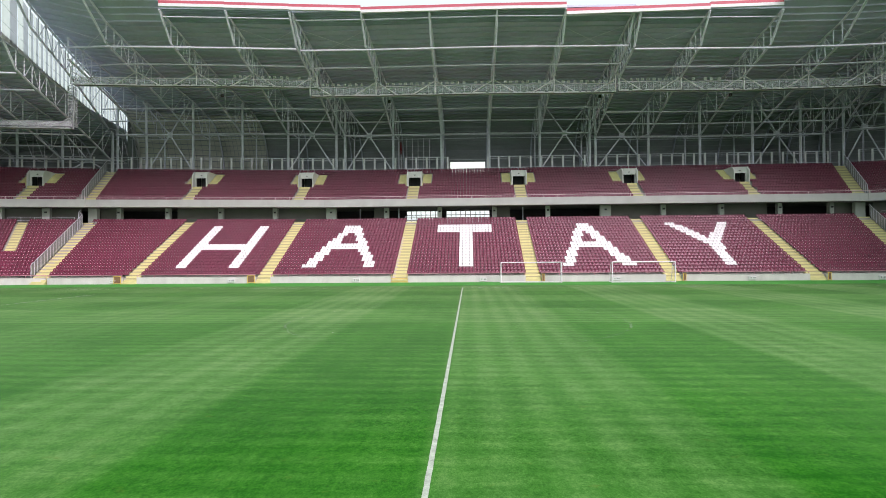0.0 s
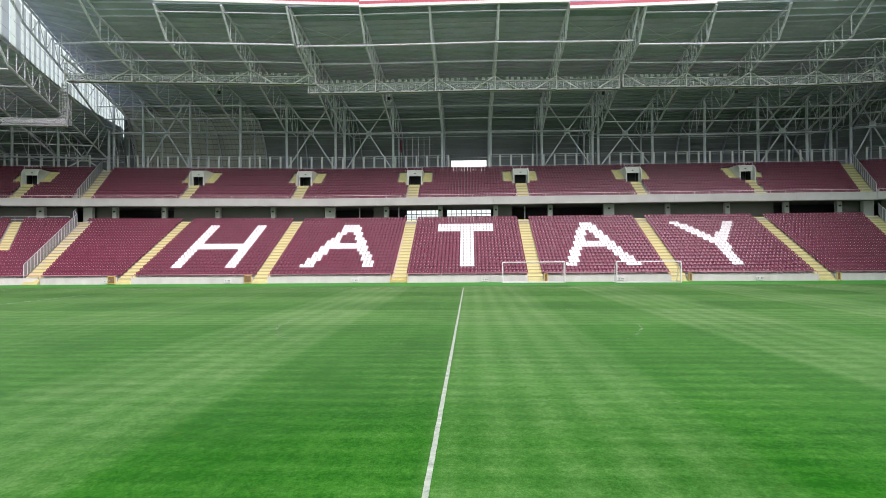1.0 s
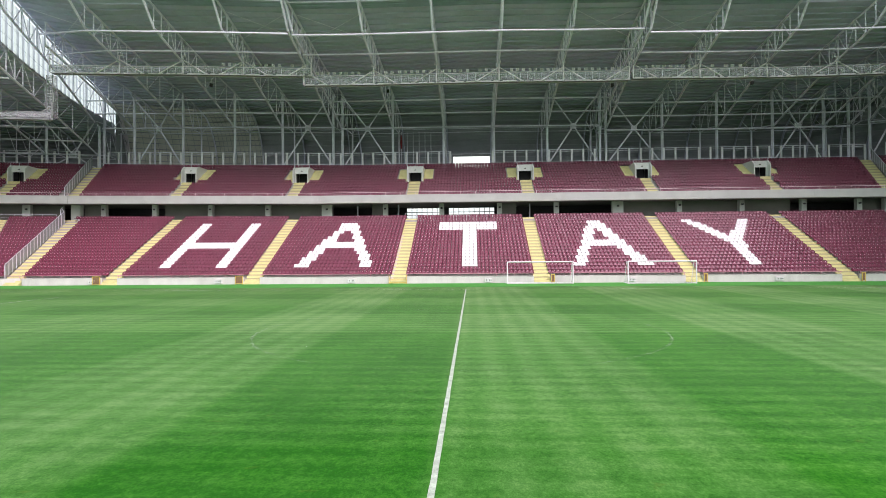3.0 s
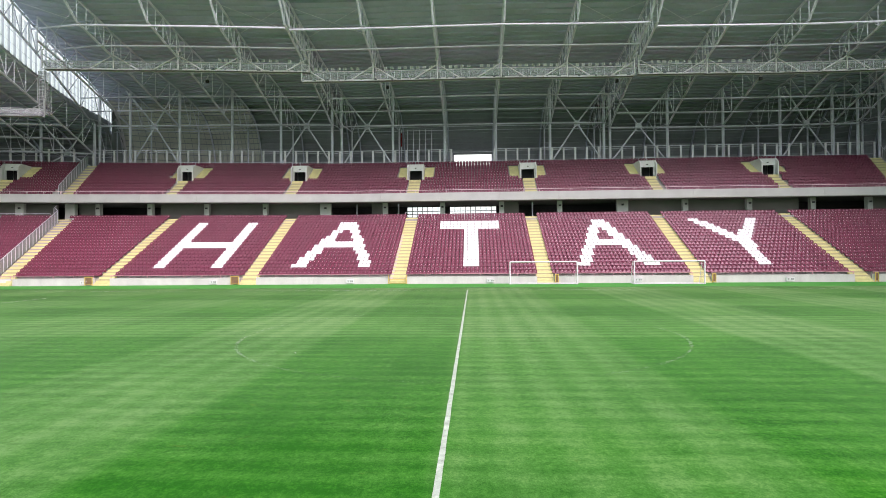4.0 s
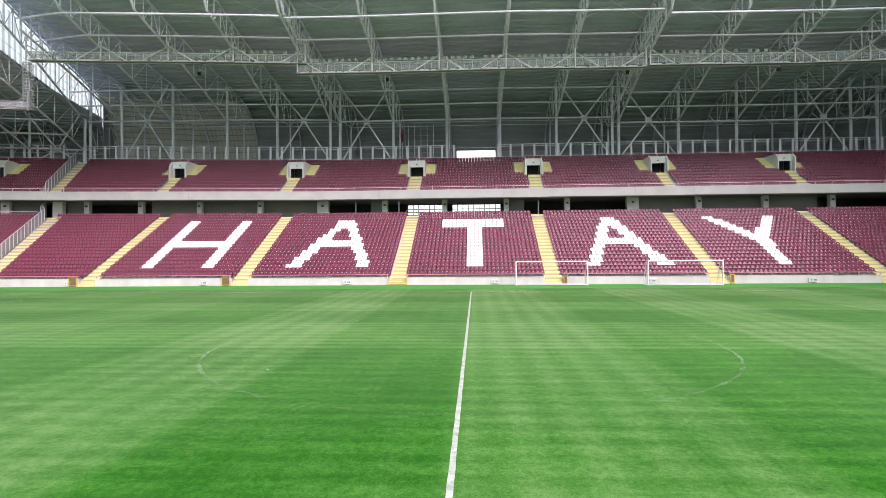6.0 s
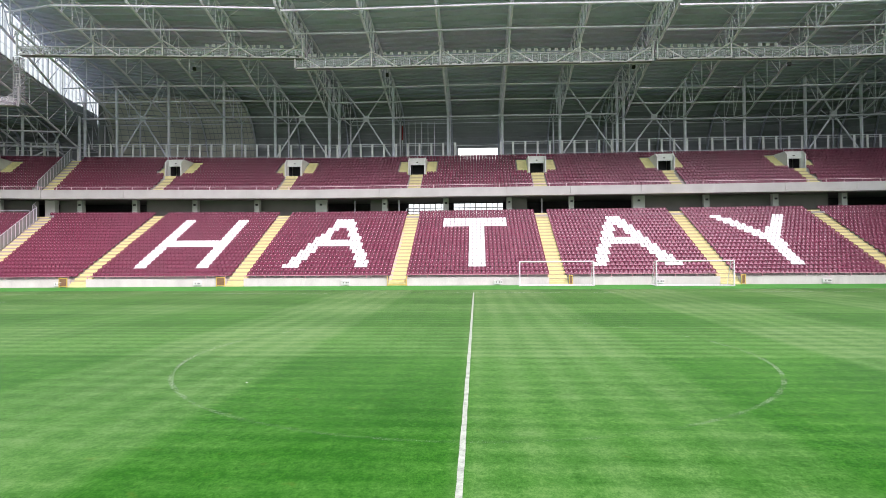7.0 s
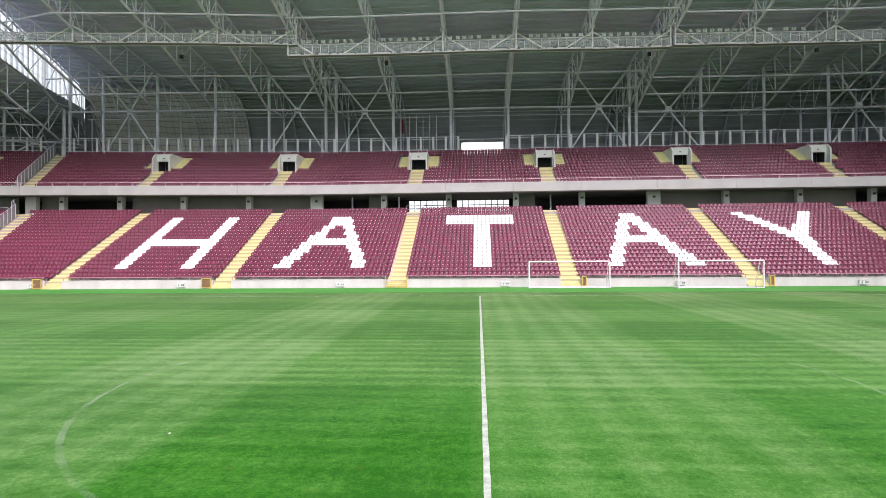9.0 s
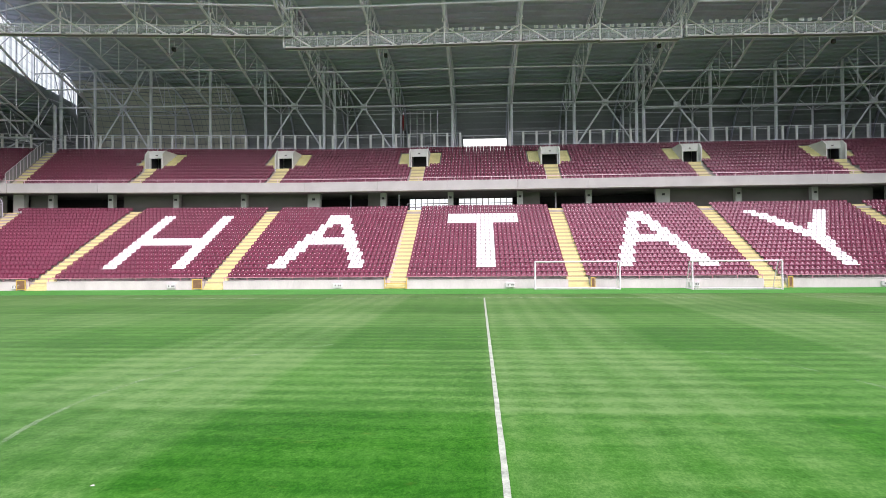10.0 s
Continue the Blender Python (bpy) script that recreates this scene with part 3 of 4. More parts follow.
cuts = [end_left(FRONT) + 0.2] + [v for a in AISLES_LOW for v in (a - 0.98, a + 0.98)] + [end_right(FRONT) - 0.2]
cuts[0] += 2.3
cuts[-1] -= 2.3
for i in range(0, len(cuts), 2):
    pitch_wall(cuts[i], cuts[i + 1])
for a in AISLES_LOW:
    foot_steps(a)
foot_steps(end_left(FRONT) + 1.2)
foot_steps(end_right(FRONT) - 1.2)
for a in AISLES_LOW[:2]:
    gate(a - 1.46, 0.44, True)
gate(AISLES_LOW[2], 1.02, False)
for a in AISLES_LOW[3:]:
    gate(a + 1.20, 0.17, True)
for x in (-45.3, -29.7, -13.6, 2.5, 18.95, 35.4, 50.8):
    wall_box(x)


# ---------------------------------------------------------------- fascia, concourse, columns
def fascia(joints, m=ONE):
    th = thing("balcony_fascia", "pale concrete balcony front in long panels", "balcony front", "", "structure", m)
    for a, b in zip(joints, joints[1:]):
        p = Mesh().prism([(53.9, 10.95), (53.9, 12.10), (54.15, 12.10), (54.15, 11.2), (55.4, 11.2), (55.4, 10.95)], a + 0.012, b - 0.012)
        part("fascia_panel", p, PALE, th)
    return th


def front_rail(x0, x1, m=ONE):
    th = thing("balcony_rail", "thin pinkish-white steel rail along the balcony front", "rail", "", "", m)
    r = Mesh().box(x0, x1, 54.03, 54.09, 12.46, 12.52)
    part("top_bar", r, PINKRAIL, th)
    n = int((x1 - x0) / 2.15)
    me = Mesh().box(-0.03, 0.03, 54.035, 54.085, 12.10, 12.46).data("post", PINKRAIL)
    for i in range(n + 1):
        part("post", me, PINKRAIL, th, place=pose(x0 + 0.1 + (x1 - x0 - 0.2) * i / n, 0, 0))


JOINTS = [end_left(54), -48.0, -39.5, -30.7, -21.6, -12.6, -4.1, 4.3, 12.6, 21.7, 31.0, 39.7, 48.5, end_right(54)]
fascia(JOINTS)
front_rail(end_left(54) + 0.2, end_right(54) - 0.2)


def column(x, y, m=ONE, wide=0.55, lamp=True):
    th = thing("concourse_column", "square pale concrete column under the balcony", "column", "columns under the balcony", "structure", m @ pose(x, y, 8.4))
    shaft = part("shaft", Mesh().box(-wide, wide, 0, 0.7, 0, 2.545), PALE, th)
    if lamp:
        part("lamp", Mesh().box(-0.16, 0.16, -0.14, -0.003, 1.75, 2.0), DARK, shaft, "small dark lamp")


for x in (-56.0, -47.9, -39.15, -30.25, -12.3, -3.85, 4.75, 13.1, 30.85, 39.7, 48.4, 56.1):
    column(x, 56.2, wide=0.35)
for x in (-21.15, 22.0):
    column(x, 56.2, wide=0.8)
for x in (-60.4, 60.3):
    column(x, 56.2, wide=0.75, lamp=False)


def panel_wall(x0, x1, m=ONE):
    solid("concourse_panel", Mesh().box(x0, x1, 57.6, 57.8, 8.3, 10.95), GREYPANEL, "olive-grey wall panel at the concourse", "wall", "", "structure", m)


for x0, x1 in ((-47.0, -40.0), (-39.1, -31.2), (-30.5, -22.4), (-14.5, -12.0), (5.0, 7.3), (22.3, 31.0), (31.2, 40.0), (40.1, 47.2), (-60, -57.2), (57.4, 60.5)):
    panel_wall(x0, x1)
solid("concourse_floor", Mesh().box(-75, 75, 53.7, 70, 8.12, 8.38), CONCRETE, "grey concrete concourse floor", "floor", kind="structure")
solid("concourse_soffit", Mesh().box(-75, 75, 55.45, 63.4, 10.96, 10.99), GREYPANEL, "dark grey soffit over the concourse", "ceiling", kind="structure")


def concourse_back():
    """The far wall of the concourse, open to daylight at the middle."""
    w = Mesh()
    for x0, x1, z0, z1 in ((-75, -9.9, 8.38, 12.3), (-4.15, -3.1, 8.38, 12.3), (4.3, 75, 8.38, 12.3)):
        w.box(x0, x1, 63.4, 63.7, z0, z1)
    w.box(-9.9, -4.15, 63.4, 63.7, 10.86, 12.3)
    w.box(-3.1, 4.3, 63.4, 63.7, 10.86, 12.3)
    solid("wall_concourse_back", w, DARK, "rear wall of the concourse painted dark for shade, with two openings", "wall", kind="structure")
    for i, (x0, x1) in enumerate(((-9.9, -4.15), (-3.1, 4.3))):
        th = thing("window_%d" % (i + 1), "wide opening to daylight with a thin steel grid", "window", kind="structure")
        n = int((x1 - x0) / 0.8)
        for k in range(n + 1):
            x = x0 + (x1 - x0) * k / n
            part("mullion", Mesh().box(x - 0.05, x + 0.05, 63.52, 63.58, 8.38, 10.86), GREYPANEL, th)
        for z in (9.3, 9.75, 10.2):
            part("crossbar", Mesh().box(x0, x1, 63.48, 63.52, z - 0.05, z + 0.05), GREYPANEL, th)


concourse_back()
for x in (-16.9, -10.6, 9.4):
    th = thing("concourse_post", "thin pale steel post in the dark opening", "post", "posts in the concourse", m=pose(x, 58.4, 8.38))
    part("shaft", Mesh().box(-0.09, 0.09, -0.09, 0.09, 0.02, 2.57), STEEL, th)
    part("foot_plate", Mesh().box(-0.16, 0.16, -0.16, 0.16, 0.0, 0.02), STEEL, th)


def top_rail_low(x0, x1, m=ONE, gap=0.5):
    th = thing("concourse_rail", "grey steel rail at the head of the steps", "rail", "", "", m)
    for z in (9.0, 9.5):
        part("bar", Mesh().box(x0, x1, 55.62, 55.66, z - 0.025, z + 0.025), STEEL, th)
    n = max(2, int((x1 - x0) / gap))
    for i in range(n + 1):
        x = x0 + (x1 - x0) * i / n
        part("baluster", Mesh().box(x - 0.02, x + 0.02, 55.66, 55.70, 8.38, 9.5), STEEL, th)


top_rail_low(-9.2, -7.0)


# ---------------------------------------------------------------- entrances of the upper tier
def vomitory(x, m=ONE):
    """An open-topped well in the seats: two sloping side walls and, set back, a wall with the dark doorway."""
    th = thing("stand_entrance", "whitewashed concrete entrance well with a dark doorway in the seats", "entrance", "entrances of the upper tier", "structure", m @ pose(x, 60.4, 14.8))
    h, d = VOM_HALF, 0.8
    lintel = part("lintel", Mesh().box(-h + 0.183, h - 0.183, d, d + 0.3, 1.56, 2.55), WHITEWALL, th)
    for s in (-1, 1):
        xs = sorted((s * h, s * (h - 0.18)))
        part("side_wall", Mesh().prism([(0.0, -0.6), (0.0, 1.95), (0.7, 2.55), (4.4, 2.55), (4.4, 0.4), (0.3, -0.6)], xs[0], xs[1]), WHITEWALL, th)
        js = sorted((s * (h - 0.183), s * (h - 0.30)))
        part("jamb", Mesh().box(js[0], js[1], d, d + 0.3, -0.1, 1.557), WHITEWALL, th)
    part("roof_slab", Mesh().box(-h + 0.183, h - 0.183, d + 0.303, 4.4, 2.3, 2.52), WHITEWALL, th)
    part("doorway", Mesh().box(-h + 0.303, h - 0.303, 2.8, 2.9, -0.3, 2.29), DARK, th, "panel painted near-black for the shaded passage")
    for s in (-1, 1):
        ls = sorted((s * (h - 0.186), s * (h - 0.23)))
        part("passage_wall", Mesh().box(ls[0], ls[1], d + 0.304, 2.796, -0.046, 2.29), DARK, th, "lining painted near-black for shade in the passage")
    part("passage_ceiling", Mesh().box(-h + 0.234, h - 0.234, d + 0.304, 2.796, 2.25, 2.296), DARK, th, "lining painted near-black for shade in the passage")
    part("threshold", Mesh().box(-h + 0.183, h - 0.183, -0.15, 2.8, -0.2, -0.05), DARK, th, "passage floor painted near-black for shade")
    r = Mesh().box(-h, h, d + 0.1, d + 0.15, 2.95, 2.99)
    for s in (-h + 0.03, 0, h - 0.03):
        r.box(s - 0.02, s + 0.02, d + 0.1, d + 0.15, 2.55, 2.95)
    part("rail", r, STEEL, th)
    part("lamp", Mesh().box(-0.12, 0.12, d - 0.1, d - 0.003, 1.9, 2.0), DARK, lintel, "small dark lamp over the doorway")
    for s in (-1, 1):
        for i in range(9):
            xs = sorted((s * (h + 0.02), s * (VOM_WING - 0.1)))
            part("wing_step", Mesh().box(xs[0], xs[1], 0.1 + 0.42 * i, 0.1 + 0.42 * i + 0.415, -0.45 + 0.267 * i, 0.30 + 0.267 * i), YELLOW, th, "yellow painted side step")
    part("wing_sill", Mesh().box(-0.9, 0.9, -0.55, -0.16, -0.6, -0.04), YELLOW, th, "yellow painted step")
    return th


for x in AISLES_UP:
    vomitory(x)


# ---------------------------------------------------------------- rail behind the upper tier
def back_rail(spans, m=ONE, y=66.6):
    for x0, x1 in spans:
        th = thing("terrace_rail", "tall grey steel railing behind the top row of seats", "railing", "railings behind the seats", "", m)
        n = max(1, round((x1 - x0) / 1.87))
        me = Mesh().box(-0.15, 0.15, y, y + 0.10, 17.2, 20.58)
        me.box(-0.05, 0.05, y - 0.02, y, 17.3, 20.2)
        me = me.data("post", FENCE)
        for i in range(n + 1):
            part("post", me, FENCE, th, place=pose(x0 + (x1 - x0) * i / n, 0, 0))
        for z, r in ((20.6, 0.05), (20.28, 0.03), (18.7, 0.03)):
            part("bar", Mesh().box(x0 - 0.15, x1 + 0.15, y + 0.02, y + 0.08, z - r, z + r), STEEL, th)


back_rail([(end_left(66) + 0.3, -2.9), (4.2, end_right(66) - 0.3)])
mid = thing("low_rail", "low grey steel rail above the pale opening", "railing")
for z in (20.15,):
    part("bar", Mesh().box(-2.7, 4.0, 66.62, 66.66, z - 0.03, z + 0.03), STEEL, mid)
for i in range(5):
    part("baluster", Mesh().box(-2.7 + i * 1.67, -2.66 + i * 1.67, 66.66, 66.70, 17.2, 20.15), STEEL, mid)
part("white_panel", Mesh().box(-2.45, 3.7, 66.9, 66.98, 17.2, 19.75), GLOW, mid, "plain white panel with an added glow")


# ---------------------------------------------------------------- mesh fences at the stand's ends
def panel_fence(line_x, rows, y0, z0, run, rise, label, high=1.75, m=ONE):
    """A sloping fence of grey mesh panels between thin posts under a handrail."""
    th = thing("mesh_fence", label, "fence", "fences between the stands", "", m)
    post = Mesh().box(-0.035, 0.035, -0.035, 0.035, 0, high).data("post", STEEL)
    w = 0.012
    pn = Mesh().faces([(x, y, z + (rise if y > 0.1 else 0)) for x in (-w, w) for y, z in ((0.04, 0.10), (run - 0.04, 0.10), (run - 0.04, high - 0.06), (0.04, high - 0.06))],
                      [(0, 1, 2, 3), (7, 6, 5, 4), (0, 4, 5, 1), (2, 6, 7, 3), (1, 5, 6, 2), (0, 3, 7, 4)]).data("mesh_panel", SMOKE)
    bar = Mesh().tube((0, 0, high), (0, run, high + rise), 0.04, 6).data("handrail", STEEL)
    for r in range(rows):
        y, z = y0 - 0.5 + run * r, z0 + rise * r
        turn = pose(line_x(y), y, z, 0, 0, math.degrees(math.atan2(-(line_x(y + run) - line_x(y)), run)))
        part("post", post, STEEL, th, place=turn)
        part("mesh_panel", pn, SMOKE, th, "grey mesh panel", place=turn)
        part("handrail", bar, STEEL, th, place=turn)


panel_fence(end_left, ROWS_LOW, Y_LOW, Z_LOW, RUN_LOW, RISE_LOW, "sloping grey steel mesh fence beside the lower aisle")
panel_fence(end_left, ROWS_UP, Y_UP, Z_UP, RUN_UP, RISE_UP, "sloping grey steel mesh fence beside the upper aisle")
panel_fence(end_right, ROWS_LOW, Y_LOW, Z_LOW, RUN_LOW, RISE_LOW, "sloping grey steel mesh fence beside the lower aisle")
panel_fence(end_right, ROWS_UP, Y_UP, Z_UP, RUN_UP, RISE_UP, "sloping grey steel mesh fence beside the upper aisle")


# ---------------------------------------------------------------- the neighbouring stands beyond the fences
def neighbour(m, side, end):
    """The next stand of the bowl, turned inwards, seen beyond the fence."""
    s = side
    past = (lambda p: p.x < end(p.y) - 0.35) if s < 0 else (lambda p: p.x > end(p.y) + 0.35)
    c = 59.0 * s

    def rng_x(a, b):
        return (const(min(c + s * a, c + s * b)), const(max(c + s * a, c + s * b)))
    for name, label, rows, y0, z0, run, rise, floor, back, start in (
            ("lower_tier", "stepped grey concrete lower tier of the neighbouring stand", ROWS_LOW, Y_LOW, Z_LOW, RUN_LOW, RISE_LOW, -0.02, 5.5, -1.0),
            ("upper_tier", "stepped grey concrete upper tier of the neighbouring stand", ROWS_UP, Y_UP, Z_UP, RUN_UP, RISE_UP, 11.0, 15.0, 1.0)):
        cut = (lambda y, q=start: c + s * (2.2 + max(0, 0.13 * (y - 54))))
        far = const(c + s * 34)
        sp = (far, cut) if s < 0 else (cut, far)
        tier(name, label, sp, rows, y0, z0 - 0.01, run, rise, floor, back, m, wells=(c + s * 11.3,) if rows == ROWS_UP else ())
    low = (10.9,)
    def slant(a):
        return lambda y: c + s * (a + 0.33 * (y - 54))
    for a, b in ((-10, 9.0), (10.75, 13.2)):
        xa, xb = (slant(b), slant(a)) if s < 0 else (slant(a), slant(b))
        block(xa, xb, ROWS_LOW, Y_LOW, Z_LOW, RUN_LOW, RISE_LOW, "rows of maroon plastic seats of the neighbouring stand", m=m, accept=past)
    block(*rng_x(-6, 30), ROWS_UP, Y_UP, Z_UP, RUN_UP, RISE_UP, "rows of maroon plastic upper seats of the neighbouring stand", gap=upper_gap((c + s * 11.3, c + s * 29)), m=m, accept=past)
    aisle(slant(9.88), 0.66, ROWS_LOW, Y_LOW, Z_LOW, RUN_LOW, RISE_LOW, "worn yellow painted steps of the neighbouring stand", m=m, first=8)
    xa, xb = (slant(10.75), slant(9.0)) if s < 0 else (slant(9.0), slant(10.75))
    block(xa, xb, 8, Y_LOW, Z_LOW, RUN_LOW, RISE_LOW, "rows of maroon plastic seats below the neighbouring steps", m=m, accept=past)
    aisle(c + s * 11.3, HALF_AISLE, 6, Y_UP, Z_UP, RUN_UP, RISE_UP, "worn yellow painted steps up to the entrance", m=m)
    vomitory(c + s * 11.3, m)
    para = Mesh()
    for r in range(ROWS_LOW):
        y, z = Y_LOW - 0.55 + RUN_LOW * r, Z_LOW + RISE_LOW * r
        xa, xb = slant(13.3)(y), slant(13.3)(y + RUN_LOW)
        q = [(xa, y, -0.02), (xb, y + RUN_LOW, -0.02), (xb, y + RUN_LOW, z + RISE_LOW + 0.9), (xa, y, z + 0.9)]
        para.faces(q + [(p[0] + s * 0.25, p[1], p[2]) for p in q], [(0, 1, 2, 3), (7, 6, 5, 4), (3, 2, 6, 7), (0, 3, 7, 4)])
    solid("corner_parapet", para, WHITEWALL, "sloping white concrete parapet at the corner of the seats", "parapet", "", "structure", m)
    xs = sorted((c + s * 0.9, c + s * 30))
    fascia([xs[0] + (xs[1] - xs[0]) * i / 3 for i in range(4)], m)
    front_rail(*xs, m)
    xs = sorted((c + s * 5.0, c + s * 30))
    back_rail([tuple(xs)], m)
    for k in (7.6, 14.4, 22.0):
        column(c + s * k, 56.2, m)
    xs = sorted((c + s * 3.2, c + s * 12.8))
    top_rail_low(*xs, m, 1.7)
    xs = sorted((c + s * 3, c + s * 30))
    panel_wall(*xs, m)
    xs = sorted((c + s * -1.0, c + s * 8.3))
    pitch_wall(*xs, m)


neighbour(LEFT, -1, end_left)
neighbour(RIGHT, 1, end_right)


# ---------------------------------------------------------------- roof
# outline of a roof truss in depth and height
LOWER = [(37.8, 33.9), (41.0, 30.85), (44.8, 30.05), (48.5, 29.35), (54.5, 28.0), (60.5, 26.4), (66.5, 24.7)]
UPPER = [(37.8, 33.95), (41.0, 33.5), (44.8, 32.95), (48.5, 32.4), (54.5, 31.65), (60.5, 31.1), (66.5, 30.7), (70.0, 30.25), (74.0, 29.75), (77.3, 29.0), (79.3, 27.8), (80.8, 26.3), (82.0, 24.5),
         (82.9, 22.4), (83.4, 20.0), (83.6, 17.2), (83.6, 14.0)]


class Frame:
    """A truss line: x at the catwalk, how far it fans out with depth, its shift to the pitch before and behind, its height before and behind."""

    def __init__(self, x, fan, fore, up, m=ONE, tail=None, long=False, aft=0.0):
        self.x, self.fan, self.fore, self.up, self.m, self.aft = x, fan, fore, up, m, aft
        self.tail = up if tail is None else tail
        self.long = long

    def at(self, y, z, dx=0.0):
        k = max(0.0, min(1.0, (70 - y) / 21.5))
        yy = y + self.fore * k + self.aft * (1 - k)
        if self.long and y < 41:
            yy -= 5.6 * (41 - y) / 3.2
            z += 2.7 * (41 - y) / 3.2
        rise = self.up + (self.tail - self.up) * max(0.0, min(1.0, (y - 38) / 32))
        return self.m @ Vector((self.x + dx + self.fan * (yy - 48.5), yy, z + rise))


FRAMES = {
    "left": [Frame(-57.8, -0.275, -4.5, 1.9, tail=0.9, long=True, aft=-4.5), Frame(-46.7, -0.115, -3.3, 0.0, tail=0.7, long=True), Frame(-38.2, -0.085, -2.6, -0.05, tail=0.7), Frame(-30.1, -0.075, -1.8, -0.05, tail=0.5),
             Frame(-21.95, -0.045, -0.9, -0.05, tail=0.3)],
    "middle": [Frame(-21.2, 0.0, -0.3, 0.0), Frame(-12.6, 0.0, 0.0, 0.0), Frame(-4.0, 0.0, 0.0, 0.0), Frame(4.45, 0.0, 0.0, 0.0), Frame(13.1, 0.01, 0.2, -0.1), Frame(21.6, 0.02, 0.2, -0.2)],
    "right": [Frame(22.4, 0.03, 0.1, -0.7), Frame(31.0, 0.06, 0.2, -0.8), Frame(39.8, 0.06, 0.4, -0.85), Frame(48.6, 0.065, 0.3, -0.85, long=True), Frame(56.0, 0.10, 0.0, -0.8, long=True), Frame(58.6, 0.17, -0.2, -0.75, long=True)],
    "corner_left": [Frame(-58.6, -0.275, -6.5, -4.2, ONE, -3.9), Frame(-67.0, -0.10, -6.5, -4.2, CORNER, -3.9), Frame(-76.0, 0.0, -6.5, -4.2, CORNER, -3.9), Frame(-84.5, 0.0, -6.5, -4.2, CORNER, -3.9)],
    "corner_right": [Frame(59.6, 0.12, -1.0, -0.4, RIGHT), Frame(68.0, 0.0, -1.5, -0.2, RIGHT), Frame(77.0, 0.0, -2.0, -0.2, RIGHT), Frame(86.0, 0.0, -2.0, -0.2, RIGHT)],
}


def along(path, y):
    for (y0, z0), (y1, z1) in zip(path, path[1:]):
        if y0 <= y <= y1:
            return z0 + (z1 - z0) * (y - y0) / max(y1 - y0, 1e-6)
    return path[-1][1]


def truss(f, short=False, pale=False):
    th = thing("roof_truss", "grey steel lattice truss carrying the stand roof", "roof truss", "trusses of the roof", "structure")
    part("bottom_chord", Mesh().line([f.at(*p) for p in (LOWER[2:] if short else LOWER)], 0.15, 6), STEEL, th)
    part("top_chord", Mesh().line([f.at(*p) for p in UPPER[2 if short else 0:9]], 0.14, 6), STEEL, th)
    ys = [41.0, 42.9, 44.8, 46.7, 48.5, 50.5, 52.8, 55.6, 59.2, 63.4, 66.9]
    if short:
        ys = ys[2:]
    for y in ys[:-1]:
        part("web", Mesh().tube(f.at(y, along(LOWER, y)), f.at(y, along(UPPER, y)), 0.075, 5), STEEL, th)
    for i in range(1, len(ys) - 1):
        a, b = (ys[i], ys[i + 1]) if i % 2 or ys[i] > 52 else (ys[i + 1], ys[i])
        part("web", Mesh().tube(f.at(a, along(LOWER, a)), f.at(b, along(UPPER, b)), 0.055, 5), STEEL, th)
    # the curved rib that follows the vault of the roof down to the terrace
    rib = [f.at(*p) for p in UPPER[8:-1]]
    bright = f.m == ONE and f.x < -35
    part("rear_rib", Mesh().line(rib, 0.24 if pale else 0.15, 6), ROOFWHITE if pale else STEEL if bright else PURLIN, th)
    web = Mesh()
    outer = [f.at(*p) for p in SHELL[8:-1]]
    for i in range(len(rib) - 1):
        q = [rib[i], rib[i + 1], outer[i + 1], outer[i]]
        o = Vector((0.03, 0, 0))
        web.faces([p - o for p in q] + [p + o for p in q], [(0, 1, 2, 3), (7, 6, 5, 4), (0, 4, 5, 1), (2, 6, 7, 3)])
    part("rib_web", web, BACKSHEET, th, "rib web coloured dark for the shade beside the rib")
    # the short truss between the two rows of columns
    low = ((66.9, 24.9), (70.8, 25.45), (74.7, 25.55))
    part("rear_chord", Mesh().line([f.at(*p) for p in low], 0.09, 5), STEEL, th)
    for (y, z), top in ((low[1], 67.9), (low[1], 70.8), (low[2], 71.2), (low[2], 74.7), (low[2], 78.6)):
        part("strut", Mesh().tube(f.at(y, z), f.at(top, along(UPPER, top)), 0.065, 5), STEEL, th)
    for name, y, top, r in (("column", 66.9, 30.5, 0.22), ("rear_column", 74.7, 25.6, 0.14)):
        y -= min(0.0, f.aft + 0.6)
        foot, head = f.at(y, 17.2), f.at(y, top)
        foot.z = 17.2
        part(name, Mesh().tube(foot, head, r, 8), STEEL, th)
    if pale:
        # the end rib is a lattice of its own
        inner = [f.at(y - 1.5, z - 0.25) for y, z in UPPER[10:-1]]
        part("lattice_chord", Mesh().line(inner, 0.10, 5), STEEL, th)
        for i in range(len(inner) - 1):
            part("lattice_strut", Mesh().tube(f.at(*UPPER[11 + i]), inner[i], 0.15, 5), ROOFWHITE, th)


# the cladding lies outside the ribs
SHELL = [(y + 0.5 * max(0.0, min(1.0, (y - 75) / 6)), z + 0.30) for y, z in UPPER]
for frames in FRAMES.values():
    for f in frames:
        truss(f, pale=f is FRAMES["left"][0])
INNER = Frame(-54.3, -0.16, -3.6, 0.1, tail=0.7, aft=-0.5)
truss(INNER, True)

# roof sheets with purlins beneath, one sheet to a row of trusses
FINE_UP = []
for (y0, z0), (y1, z1) in zip(SHELL, SHELL[1:]):
    n = max(1, round(math.hypot(y1 - y0, z1 - z0) / (0.4 if y0 < 40 else 1.22)))
    FINE_UP += [(y0 + (y1 - y0) * i / n, z0 + (z1 - z0) * i / n) for i in range(n)]
FINE_UP.append(SHELL[-1])


